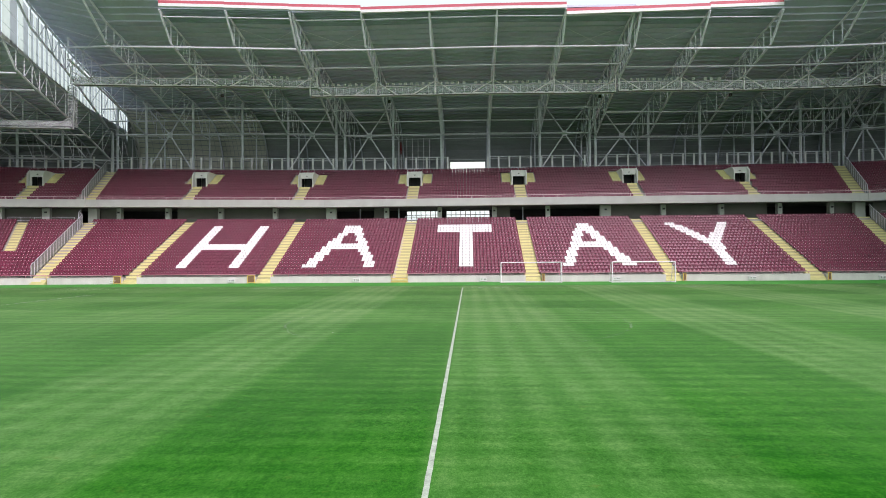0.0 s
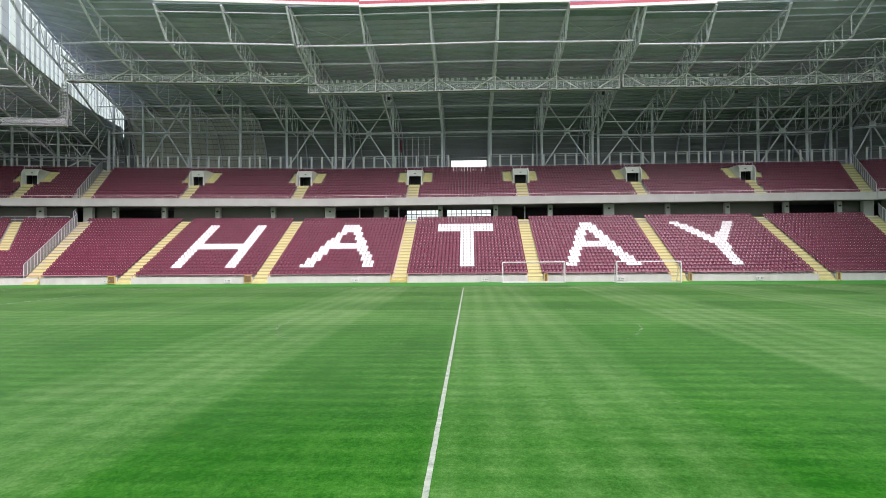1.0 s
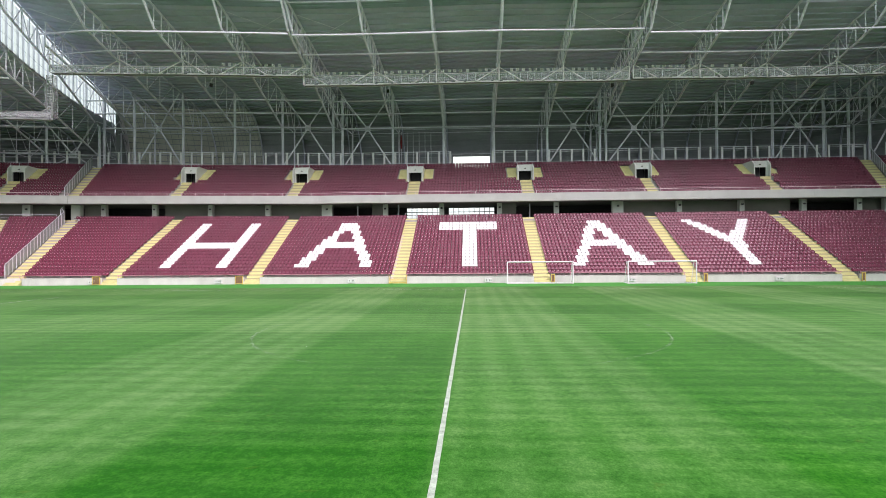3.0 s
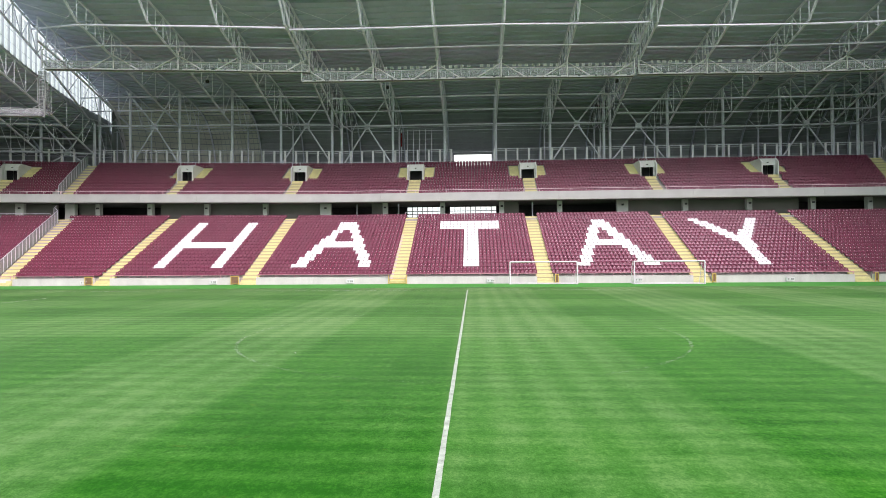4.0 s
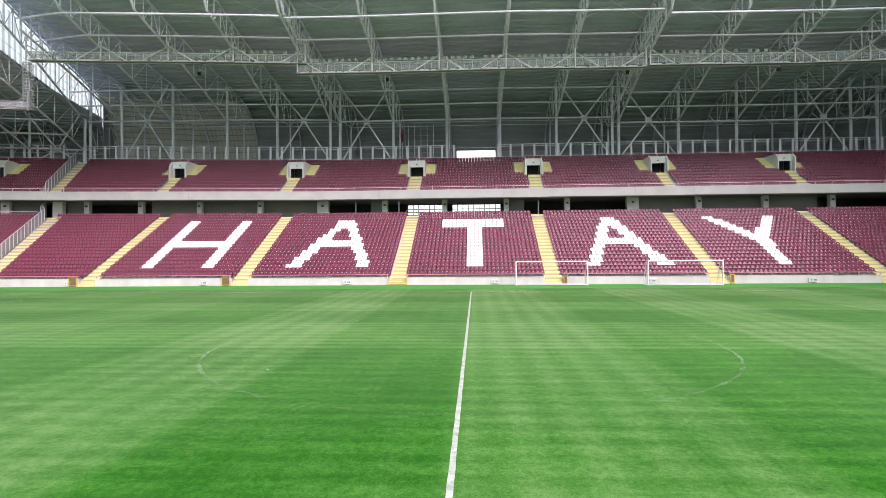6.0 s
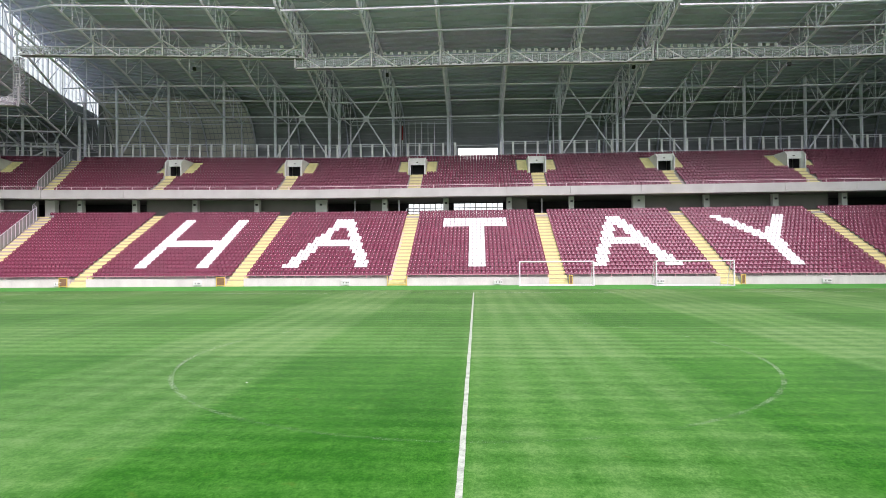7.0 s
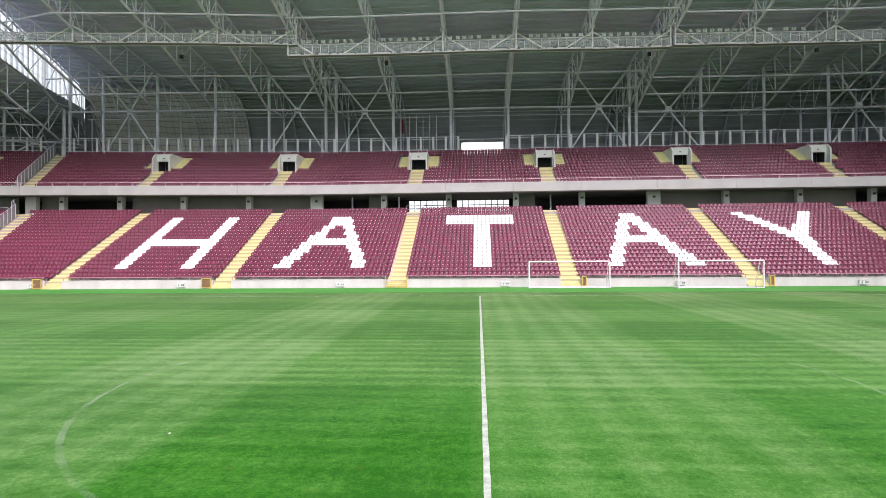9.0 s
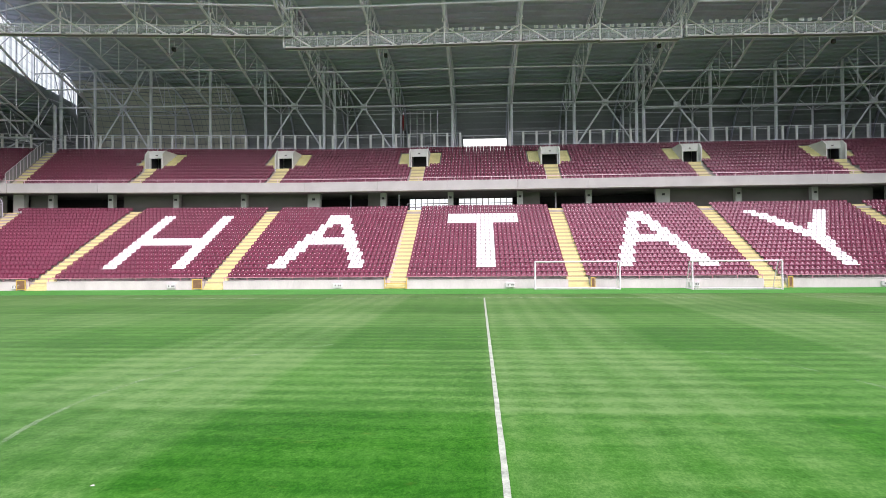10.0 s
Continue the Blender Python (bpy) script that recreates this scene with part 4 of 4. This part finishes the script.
def roof_over(frames, name, label):
    sheet = Mesh()
    for f, g in zip(frames, frames[1:]):
        pale = f.m == ONE and f.x < -40 and f.up > -1
        for (y0, z0), (y1, z1) in zip(FINE_UP, FINE_UP[1:]):
            up = 0.0
            ya, yb = y0, y1
            a, b, c, d = f.at(ya, z0 + up), g.at(ya, z0 + up), g.at(yb, z1 + up), f.at(yb, z1 + up)
            t = Vector((0, 0, 0.06))
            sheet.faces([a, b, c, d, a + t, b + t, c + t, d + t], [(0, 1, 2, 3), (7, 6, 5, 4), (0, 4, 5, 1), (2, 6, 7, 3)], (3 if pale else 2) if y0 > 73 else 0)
        for y0, z0 in FINE_UP[:-1]:
            drop = -0.11
            sheet.tube(f.at(y0, z0 + drop), g.at(y0, z0 + drop), 0.05, 4, (4 if y0 > 72 else 1), flat=0.09 if pale and y0 > 72 else 0.15)
        if pale:
            rear = [p for p in FINE_UP if p[0] > 68]
            for k in range(1, 12):
                pts = [f.at(y, z - 0.04).lerp(g.at(y, z - 0.04), k / 12) for y, z in rear]
                sheet.line([p + Vector((0, -0.05, 0)) for p in pts], 0.04, 4, 4)
    solid(name, sheet, (SHEET, PURLIN, BACKSHEET, BACKLIGHT, BACKSHEET), label, "roof", kind="structure")


FL, FM, FR = FRAMES["left"], FRAMES["middle"], FRAMES["right"]
TIP_L, TIP_R = Frame(-38.0, -0.085, -2.6, 0.04, tail=0.76, long=True), Frame(39.6, 0.06, 0.4, -0.76, long=True)
SHEETS = {"west": FL[:2] + [TIP_L], "left": FL[2:], "middle": FM, "right": FR[:3], "east": [TIP_R] + FR[3:],
          "corner_left": FRAMES["corner_left"], "corner_right": FRAMES["corner_right"]}
for key, frames in SHEETS.items():
    roof_over(frames, "roof_" + key, "grey profiled metal roof sheets over the stand")
for a, b in (("left", "middle"), ("middle", "right"), ("right", "corner_right")):
    roof_over([FRAMES[a][-1], FRAMES[b][0]], "roof_joint", "narrow grey roof strip between two roof sections")


def cross_tubes(frames):
    """The pale tubes that tie the trusses together along the stand."""
    for f, g in zip(frames, frames[1:]):
        f = END_TIES if f is FL[0] else f
        for y, z, r in ((38.4, 33.3, 0.07), (41.0, 30.42, 0.13), (45.3, 29.55, 0.10), (58.0, 26.95, 0.10), (62.0, 25.95, 0.11), (66.5, 24.68, 0.14), (74.7, 25.6, 0.07), (74.7, 26.25, 0.055)):
            if 50 < y < 70 and f.x > 20:
                z -= 0.35
            if y < 40 and f.long != g.long:
                continue
            solid("tie_tube", Mesh().tube(f.at(y, z), g.at(y, z), r, 6), STEEL, "pale grey steel tube tying the roof trusses", "steel tube", "tie tubes of the roof", "structure")


# where the ties and the catwalk meet the end truss
END_TIES = Frame(-57.8, -0.275, 3.6, 3.0, tail=0.4, long=True, aft=-2.0)
END_WALK = Frame(-57.8, -0.275, -4.5, 0.3)
for frames in FRAMES.values():
    cross_tubes(frames)


def cross_brace(f, g):
    th = thing("cross_brace", "crossed grey steel braces between two roof columns", "brace", "braces between the columns", "structure")
    for a, b in ((f, g), (g, f)):
        part("brace", Mesh().line([a.at(66.9, 18.0 - a.up), (a.at(66.9, 24.7) + b.at(66.9, 24.7)) / 2, b.at(65.5, 30.3)], 0.13, 6), STEEL, th)
    c = (f.at(66.9, 24.7) + g.at(66.9, 24.7)) / 2
    part("gusset", Mesh().box(c.x - 0.45, c.x + 0.45, c.y - 0.16, c.y + 0.16, c.z - 0.45, c.z + 0.45), STEEL, th)
    for a, b in ((f, g), (g, f)):
        part("roof_brace", Mesh().tube(a.at(41.5, 33.3), b.at(48.3, 32.3), 0.04, 5), STEEL, th, "thin crossed tie under the roof sheet")


for key, i in (("left", 3), ("middle", 0), ("middle", 4), ("right", 0), ("right", 3), ("corner_right", 0), ("corner_left", 0)):
    cross_brace(FRAMES[key][i], FRAMES[key][i + 1])
cross_brace(INNER, FRAMES["left"][1])


# ---------------------------------------------------------------- lighting catwalk
def flood(p, turn=0.0):
    th = thing("floodlight", "small pale grey floodlight on the catwalk rail", "floodlight", "floodlights on the catwalk", m=Matrix.Translation(p) @ Matrix.Rotation(turn, 4, "Z") @ Matrix.Scale(0.8, 4))
    body = part("housing", FLOOD_BODY, LAMPBODY, th)
    part("glass", FLOOD_GLASS, LAMPGLASS, body, "grey lamp glass")
    part("bracket", FLOOD_BRACKET, STEEL, th)


FLOOD_BODY = Mesh().faces([(-0.25, -0.22, 0.16), (0.25, -0.22, 0.16), (0.25, -0.12, 0.62), (-0.25, -0.12, 0.62), (-0.16, 0.14, 0.28), (0.16, 0.14, 0.28), (0.16, 0.18, 0.56), (-0.16, 0.18, 0.56)],
                          [(0, 1, 2, 3), (4, 7, 6, 5), (0, 4, 5, 1), (1, 5, 6, 2), (2, 6, 7, 3), (3, 7, 4, 0)]).data("housing", LAMPBODY)
FLOOD_GLASS = Mesh().faces([(-0.17, -0.228, 0.22), (0.17, -0.228, 0.22), (0.17, -0.148, 0.56), (-0.17, -0.148, 0.56), (-0.17, -0.20, 0.22), (0.17, -0.20, 0.22), (0.17, -0.12, 0.56), (-0.17, -0.12, 0.56)],
                           [(0, 1, 2, 3), (0, 4, 5, 1), (1, 5, 6, 2), (2, 6, 7, 3), (3, 7, 4, 0)]).data("glass", LAMPGLASS)
FLOOD_BRACKET = Mesh().box(-0.28, -0.255, -0.03, 0.03, 0.04, 0.42).box(0.255, 0.28, -0.03, 0.03, 0.04, 0.42).box(-0.28, 0.28, -0.03, 0.03, 0.0, 0.05).data("bracket", STEEL)


def catwalk(frames, lights, z=26.75, name_end=(0.0, 0.0), high=1.25, paint=None):
    """A hanging grating walkway below the trusses, with its V-shaped hangers."""
    pts = [f.at(49.0, z) for f in frames]
    pts = [pts[0] + (pts[0] - pts[1]).normalized() * name_end[0]] + pts[1:-1] + [pts[-1] + (pts[-1] - pts[-2]).normalized() * name_end[1]]
    th = thing("catwalk", "hanging grey steel lighting catwalk under the roof", "catwalk", "catwalks under the roof")
    up = Vector((0, 0, 1))
    paint = paint or ROOFWHITE
    gaps = random.Random(21)
    for p, q in zip(pts, pts[1:]):
        d = (q - p).normalized()
        s = Vector((-d.y, d.x, 0)).normalized()
        rot = Matrix(((d.x, s.x, 0, p.x), (d.y, s.y, 0, p.y), (d.z, s.z, 1, p.z), (0, 0, 0, 1)))
        L = (q - p).length
        for yy in (0.0, 0.85):
            part("side_grating", Mesh().box(0, L, yy - 0.015, yy + 0.015, 0.24, high - 0.10), GRATE, th, place=rot)
            part("edge_beam", Mesh().box(0, L, yy - 0.03, yy + 0.03, -0.06, 0.01), paint, th, place=rot)
            u = gaps.choice((0.2, 0.5))
            while u < L - 0.3:
                w = min(L - u, gaps.choice((0.5, 0.6, 1.2, 1.2, 1.9)))
                part("toe_plate", Mesh().box(u, u + w, yy - 0.05, yy + 0.05, 0.03, 0.13), paint, th, "painted steel edge plate", place=rot)
                u += w + gaps.choice((0.15, 0.3, 0.5))
            part("top_rail", Mesh().box(0, L, yy - 0.04, yy + 0.04, high - 0.08, high), paint, th, place=rot)
        part("deck", Mesh().box(0, L, 0.06, 0.79, 0.0, 0.05), SOCKET, th, place=rot)
        n = max(2, int(L / 0.95))
        for i in range(n + 1):
            part("stanchion", Mesh().box(L * i / n - 0.014, L * i / n + 0.014, -0.05, -0.02, 0.0, high - 0.05), STEEL, th, place=rot)
    for f, p in zip(frames, pts):
        d = (pts[1] - pts[0]).normalized()
        top = f.at(48.9, along(LOWER, 48.9))
        apex = Vector((p.x, p.y, p.z + 1.85))
        base = Vector((p.x, p.y, p.z))
        front = Vector((0, -0.12, 0))
        part("hanger", Mesh().tube(base + front, Vector((apex.x, apex.y, apex.z + 0.55)) + front, 0.10, 6).tube(apex + front + Vector((-0.28, 0, 0.55)), apex + front + Vector((0.28, 0, 0.55)), 0.07, 5), paint, th)
        for sx in (-0.26, 0.26):
            part("shackle", Mesh().tube(apex + front + Vector((sx, 0, 0.5)), Vector((apex.x + sx * 0.6, apex.y, max(top.z, apex.z + 1.0))) + front, 0.06, 5), paint, th)
        for s in (-1, 1):
            if (f is frames[0] and s < 0) or (f is frames[-1] and s > 0):
                continue
            part("hanger_brace", Mesh().tube(apex + front, base + d * (s * 3.1) + front + up * 0.0, 0.085, 6), paint, th)
    jl = random.Random(5)
    for k, (p, q) in enumerate(zip(pts, pts[1:])):
        a, b = lights[k] if k < len(lights) else (1, 0)
        n = round((b - a) * (q - p).length / 0.83)
        for i in range(max(0, n)):
            if jl.random() < 0.14:
                continue
            u = a + (b - a) * (i + 0.5) / n
            w = p + (q - p) * u
            flood(Vector((w.x + jl.uniform(-0.08, 0.08), w.y + 0.1, w.z + high)), jl.choice((-0.7, -0.25, 0.0, 0.0, 0.1, 0.4, 0.9)))


catwalk([END_WALK] + FL[1:], [(1, 0), (1, 0), (0.6, 1), (0.1, 0.95)], z=27.75, name_end=(-1.4, 0.9), high=1.05)
catwalk(FRAMES["middle"], [(0.05, 1), (0.05, 0.95), (0.05, 0.95), (0.05, 1), (0.1, 1)], name_end=(1.0, 0.2))
catwalk(FRAMES["right"], [(0.15, 1), (0.05, 0.65), (1, 0), (1, 0)], z=27.45, name_end=(0.1, 0.5))
catwalk(FRAMES["corner_left"], [(1, 0), (0.8, 0.9), (1, 0)], z=25.3, name_end=(3.2, 0.5), high=0.95, paint=SHADE_GREY)
catwalk(FRAMES["corner_right"], [(1, 0), (1, 0), (1, 0)], name_end=(0.5, 0.5))


def edge_trim(frames, dz, end=None):
    """The white gutter and the red band along the roof's edge."""
    end = dz if end is None else end
    n = len(frames) - 1
    for i, (f, g) in enumerate(zip(frames, frames[1:])):
        th = thing("roof_edge", "white roof gutter with a red band above it", "roof edge", "edges of the roof", "structure")
        a, b = f.at(37.6, 33.9), g.at(37.6, 33.9)
        a.z, b.z = a.z - f.up + dz + (end - dz) * i / n, b.z - g.up + dz + (end - dz) * (i + 1) / n
        d = (b - a).normalized()
        s = Vector((-d.y, d.x, 0)).normalized()
        rot = Matrix(((d.x, s.x, 0, a.x), (d.y, s.y, 0, a.y), (d.z, s.z, 1, a.z), (0, 0, 0, 1)))
        L = (b - a).length
        part("gutter", Mesh().box(0, L, -0.05, 0.25, -0.05, 0.32), WHITESTEEL, th, place=rot)
        part("red_band", Mesh().box(0, L, -0.03, 0.2, 0.323, 0.68), REDEDGE, th, "dull red metal band", place=rot)


edge_trim(FL[:2] + [TIP_L], -0.2)
edge_trim(FL[2:] + [FM[1]], 0.35, 0.15)
edge_trim(FM[1:5], -0.02)
edge_trim([FM[4], FR[1], FR[2]], -0.85, -0.2)
edge_trim([TIP_R] + FR[3:], -0.6)
edge_trim(FRAMES["corner_right"], -0.3)
edge_trim(FRAMES["corner_left"], -4.2)


# ---------------------------------------------------------------- milky sheets between the high and the low roof
def clear_wall():
    f = FL[0]

    def low_at(y):
        """Height of the low roof under the sheets."""
        return max(28.5 - 0.080 * (y - 39), 27.2 + 0.018 * (y - 53))

    def drop_at(y):
        """How far the flashing hangs down to the falling roof behind it."""
        return max(0.0, 0.098 * (y - 53.0)) + (0.3 if y > 53 else 0.0)

    def top_at(y):
        return f.at(y, along(UPPER, max(y, 37.8)) + 0.15)

    th = thing("clear_wall", "upright milky clear plastic sheets between two roofs", "clear wall", kind="structure")
    ys = [37.8 + 1.26 * i for i in range(32)]
    o = Vector((-0.6, 0, 0))
    e = Vector((0.02, 0, 0))
    for y0, y1 in zip(ys, ys[1:]):
        b, d = top_at(y0), top_at(y1 - 0.04)
        z = low_at((b.y + d.y) / 2)
        if d.z - z < 0.3:
            continue
        a, c = Vector((b.x, b.y, z)), Vector((d.x, d.y, z))
        k = 0.52
        part("sheet", Mesh().faces([p + o for p in (a + (c - a) * k, c, d, b + (d - b) * k)], [(0, 1, 2, 3)]), POLY, th)
        part("light_strip", Mesh().faces([p + o + e for p in (a, a + (c - a) * k, b + (d - b) * k, b)], [(0, 1, 2, 3)]), POLY_LIGHT, th, "clearer strip between the sheets")
        part("flashing", Mesh().faces([p + o + q for q in (e * 2, e * 4) for p in (a - Vector((0, 0, drop_at(a.y))), c - Vector((0, 0, drop_at(c.y))), c + Vector((0, 0, 0.16)), a + Vector((0, 0, 0.16)))],
                                      [(0, 1, 2, 3), (7, 6, 5, 4), (0, 4, 5, 1), (2, 6, 7, 3), (1, 5, 6, 2), (0, 3, 7, 4)]), BACKSHEET, th, "dark metal flashing")
    for k in (0.25, 0.5, 0.75):
        pts = []
        for y in ys[::4]:
            t = top_at(y)
            low = low_at(t.y)
            pts.append(Vector((t.x - 0.52, t.y, low + (t.z - low) * k)))
        part("girt", Mesh().line(pts, 0.022, 4), STEEL, th)


clear_wall()


def end_wall():
    """Dark cladding that closes the roof's end behind the milky sheets."""
    f = FRAMES["left"][0]
    w = Mesh()
    pts = [p for p in FINE_UP if p[0] >= 75.8]
    for (y0, z0), (y1, z1) in zip(pts, pts[1:]):
        a, b, c, d = (f.at(y0, 10.5), f.at(y1 + 0.001, 10.5), f.at(y1, z1), f.at(y0, z0))
        o = Vector((-0.12, 0, 0))
        t = Vector((-0.1, 0, 0))
        w.faces([p + o for p in (a, b, c, d)] + [p + o + t for p in (a, b, c, d)], [(0, 1, 2, 3), (7, 6, 5, 4), (0, 3, 7, 4), (1, 5, 6, 2)])
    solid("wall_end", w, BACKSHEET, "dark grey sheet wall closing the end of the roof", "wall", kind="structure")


end_wall()
# the upright grating between the two catwalks
top = END_WALK.at(49.0, 27.75) + Vector((1.8, 0, 0))
drop = thing("catwalk_ladder", "upright grey grating shaft between two catwalks", "ladder shaft")
part("shaft", Mesh().box(top.x - 0.43, top.x + 0.27, top.y - 0.3, top.y + 0.5, top.z - 6.2, top.z - 0.5), GRATE, drop)
for sx in (-0.48, 0.32):
    part("stile", Mesh().box(top.x + sx - 0.05, top.x + sx + 0.05, top.y - 0.42, top.y - 0.32, top.z - 6.2, top.z - 0.5), SHADE_GREY, drop)
for i in range(14):
    part("rung", Mesh().box(top.x - 0.43, top.x + 0.27, top.y - 0.40, top.y - 0.34, top.z - 6.0 + 0.43 * i, top.z - 5.95 + 0.43 * i), STEEL, drop)


# ---------------------------------------------------------------- flagpoles behind the top rail
for i in range(6):
    th = thing("flagpole", "thin bare grey flagpole behind the top rail", "flagpole", "flagpoles", m=pose(-11.5 + 1.03 * i, 69.5, 17.2))
    part("pole", Mesh().tube((0, 0, 0), (0, 0, 7.45), 0.05, 6), STEEL, th)
    part("foot", Mesh().box(-0.15, 0.15, -0.15, 0.15, 0, 0.1), STEEL, th)


# ---------------------------------------------------------------- goals
def goal(m):
    th = thing("football_goal", "white steel football goal with a pale net frame", "goal", "goals beside the pitch", m=m)
    for x in (-3.66, 3.66):
        part("post", Mesh().tube((x, 0, 0), (x, 0, 2.5), 0.072, 8), ROOFWHITE, th)
        part("side_net", Mesh().faces([(x, 0.05, 0.05), (x, 1.58, 0.07), (x, 0.7, 2.40), (x, 0.05, 2.42)], [(0, 1, 2, 3)]), NET, th, "fine white net")
        part("base_bar", Mesh().tube((x, 0, 0.05), (x, 1.6, 0.05), 0.04, 6), ROOFWHITE, th)
        part("rear_stay", Mesh().tube((x, 1.6, 0.05), (x, 0.7, 2.42), 0.03, 6), ROOFWHITE, th)
        part("top_stay", Mesh().tube((x, 0.0, 2.44), (x, 0.7, 2.42), 0.03, 6), ROOFWHITE, th)
    part("crossbar", Mesh().tube((-3.66, 0, 2.46), (3.66, 0, 2.46), 0.072, 8), ROOFWHITE, th)
    part("front_bar", Mesh().tube((-3.6, 0, 0.05), (3.6, 0, 0.05), 0.035, 6), ROOFWHITE, th)
    part("ground_bar", Mesh().tube((-3.66, 1.6, 0.05), (3.66, 1.6, 0.05), 0.04, 6), ROOFWHITE, th)
    return th


goal(pose(8.26, 36.98, 0.012, 0, 0, -1.5))
goal(pose(21.46, 36.05, 0.012, 0, 0, -1.0))


# ---------------------------------------------------------------- plain closing walls of the bowl behind and beside the camera, unseen roofs added for shade
for name, a in (("wall_south", (-110, 110, -82, -80, -0.02, 14)), ("wall_west", (-112, -110, -80, 40, -0.02, 14)), ("wall_east", (110, 112, -80, 40, -0.02, 14))):
    solid(name, Mesh().box(*a), CONCRETE, "plain grey concrete wall added to close the stadium bowl", "wall", kind="structure")
for name, a in (("roof_west", (-112, -74, -80, 24, 27.0, 27.5)), ("roof_east", (63, 112, -80, 30, 33.0, 33.5)), ("roof_south", (-112, 112, -112, -80, 32.0, 32.5))):
    solid(name, Mesh().box(*a), SHEET, "plain grey roof slab, unseen, added to shade the stadium bowl", "roof", kind="structure")


def closing_wall(f, name):
    """A plain wall added across a roof's end, beyond the view, keeping daylight out."""
    w = Mesh()
    o = Vector((0.5 if f.x > 0 else -0.5, 0, 0))
    for (y0, z0), (y1, z1) in zip(FINE_UP, FINE_UP[1:]):
        if y1 - y0 > 0.05:
            a, b, c, d = f.at(y0, 0), f.at(y1, 0), f.at(y1, z1 + 0.3), f.at(y0, z0 + 0.3)
            a.z = b.z = -0.02
            w.faces([a, b, c, d, a + o, b + o, c + o, d + o], [(0, 1, 2, 3), (7, 6, 5, 4), (3, 2, 6, 7)])
    solid(name, w, BACKSHEET, "plain dark grey sheet wall added at the roof end to keep light out", "wall", kind="structure")


closing_wall(FRAMES["corner_right"][-1], "wall_end_east")
closing_wall(FRAMES["corner_left"][-1], "wall_end_west")


# ---------------------------------------------------------------- loudspeakers, flag, litter
def loudspeaker(x, y, z, high):
    th = thing("loudspeaker", "small dark loudspeaker box hung under the roof", "loudspeaker", "loudspeakers under the roof", m=pose(x, y, z))
    part("cabinet", Mesh().box(-0.17, 0.17, -0.17, 0.17, 0.22, 0.62).box(-0.14, 0.14, -0.20, -0.171, 0.25, 0.59), SPEAKER, th)
    part("drop_tube", Mesh().tube((0, 0.1, 0.615), (0, 0.1, high - z), 0.05, 6), STEEL, th)
    part("stay", Mesh().tube((0, 0.1, 0.9), (0, 1.5, high - z - 0.2), 0.035, 5), STEEL, th)


for x, y, z in ((-36.1, 50.4, 27.2), (-11.0, 51.2, 26.0), (20.1, 51.2, 26.1), (38.45, 50.4, 25.7)):
    loudspeaker(x, y, z, 28.6)

flag = thing("furled_flag", "furled red flag hanging from the first pole", "flag", m=pose(-11.5, 69.42, 21.5))
cloth = Mesh()
folds = [(0.08, 2.6), (0.12, 2.0), (0.15, 1.4), (0.13, 0.8), (0.08, 0.25)]
cloth.faces([(w * math.cos(math.pi * k / 3) * (0.7 + 0.3 * (k % 2)), w * 0.6 * math.sin(math.pi * k / 3), z) for w, z in folds for k in range(6)],
            [(6 * i + k, 6 * i + (k + 1) % 6, 6 * i + 6 + (k + 1) % 6, 6 * i + 6 + k) for i in range(len(folds) - 1) for k in range(6)])
part("cloth", cloth, RED, flag)
part("tie", Mesh().tube((0, 0, 2.55), (0, 0, 2.75), 0.06, 6), STEEL, flag)

scrap = Mesh()
scrap.faces([(-0.09, -0.05, 0.004), (0.03, -0.07, 0.02), (0.10, 0.02, 0.006), (0.02, 0.06, 0.03), (-0.06, 0.05, 0.005), (0.0, 0.0, 0.05)],
            [(0, 1, 5), (1, 2, 5), (2, 3, 5), (3, 4, 5), (4, 0, 5), (0, 4, 3, 2, 1)])
solid("paper_scrap", scrap, WHITESTEEL, "crumpled scrap of white paper on the grass", "litter", m=pose(-5.74, -4.83, 0.002) @ Matrix.Diagonal((0.32, 0.32, 0.3, 1)))


# ---------------------------------------------------------------- the stand's western third draws in and climbs a little
KINK = -21.6


def drawn_in(p):
    u = max(0.0, min(1.4, (KINK - p.x) / 38.0))
    return Vector((p.x * (1 - 0.010 * u), p.y - 0.8 * u, p.z * (1 + 0.035 * u)))


def cut_at_kink(me):
    xs = [v.co.x for v in me.vertices]
    if min(xs) < KINK - 0.5 and max(xs) > KINK + 0.5 and len(xs) < 2000:
        bm = bmesh.new()
        bm.from_mesh(me)
        bmesh.ops.bisect_plane(bm, geom=bm.verts[:] + bm.edges[:] + bm.faces[:], plane_co=(KINK, 0, 0), plane_no=(1, 0, 0))
        bm.to_mesh(me)
        bm.free()


MOVED = ("lower_tier", "upper_tier", "seat_block", "white_seat", "aisle_stairs", "pitch_wall", "pitch_steps", "yellow_gate", "service_box", "balcony", "concourse_column", "concourse_panel",
         "concourse_soffit", "wall_concourse", "stand_entrance", "terrace_rail", "mesh_fence")
bpy.context.view_layer.update()
for ob in list(scene.objects):
    top = ob
    while top.parent:
        top = top.parent
    if not top.name.startswith(MOVED) or abs(top.matrix_world.to_euler().z) > 0.001:
        continue
    if top.matrix_world.translation.length > 0.01:
        if ob is top:
            u = max(0.0, min(1.4, (KINK - ob.location.x) / 38.0))
            ob.location = drawn_in(ob.location)
            ob.scale.z *= 1 + 0.035 * u
    elif ob.type == "MESH":
        if ob.data.users > 1:
            c = ob.matrix_world @ (sum((Vector(q) for q in ob.bound_box), Vector()) / 8)
            ob.location += drawn_in(c) - c
        else:
            cut_at_kink(ob.data)
            for v in ob.data.vertices:
                v.co = drawn_in(v.co)
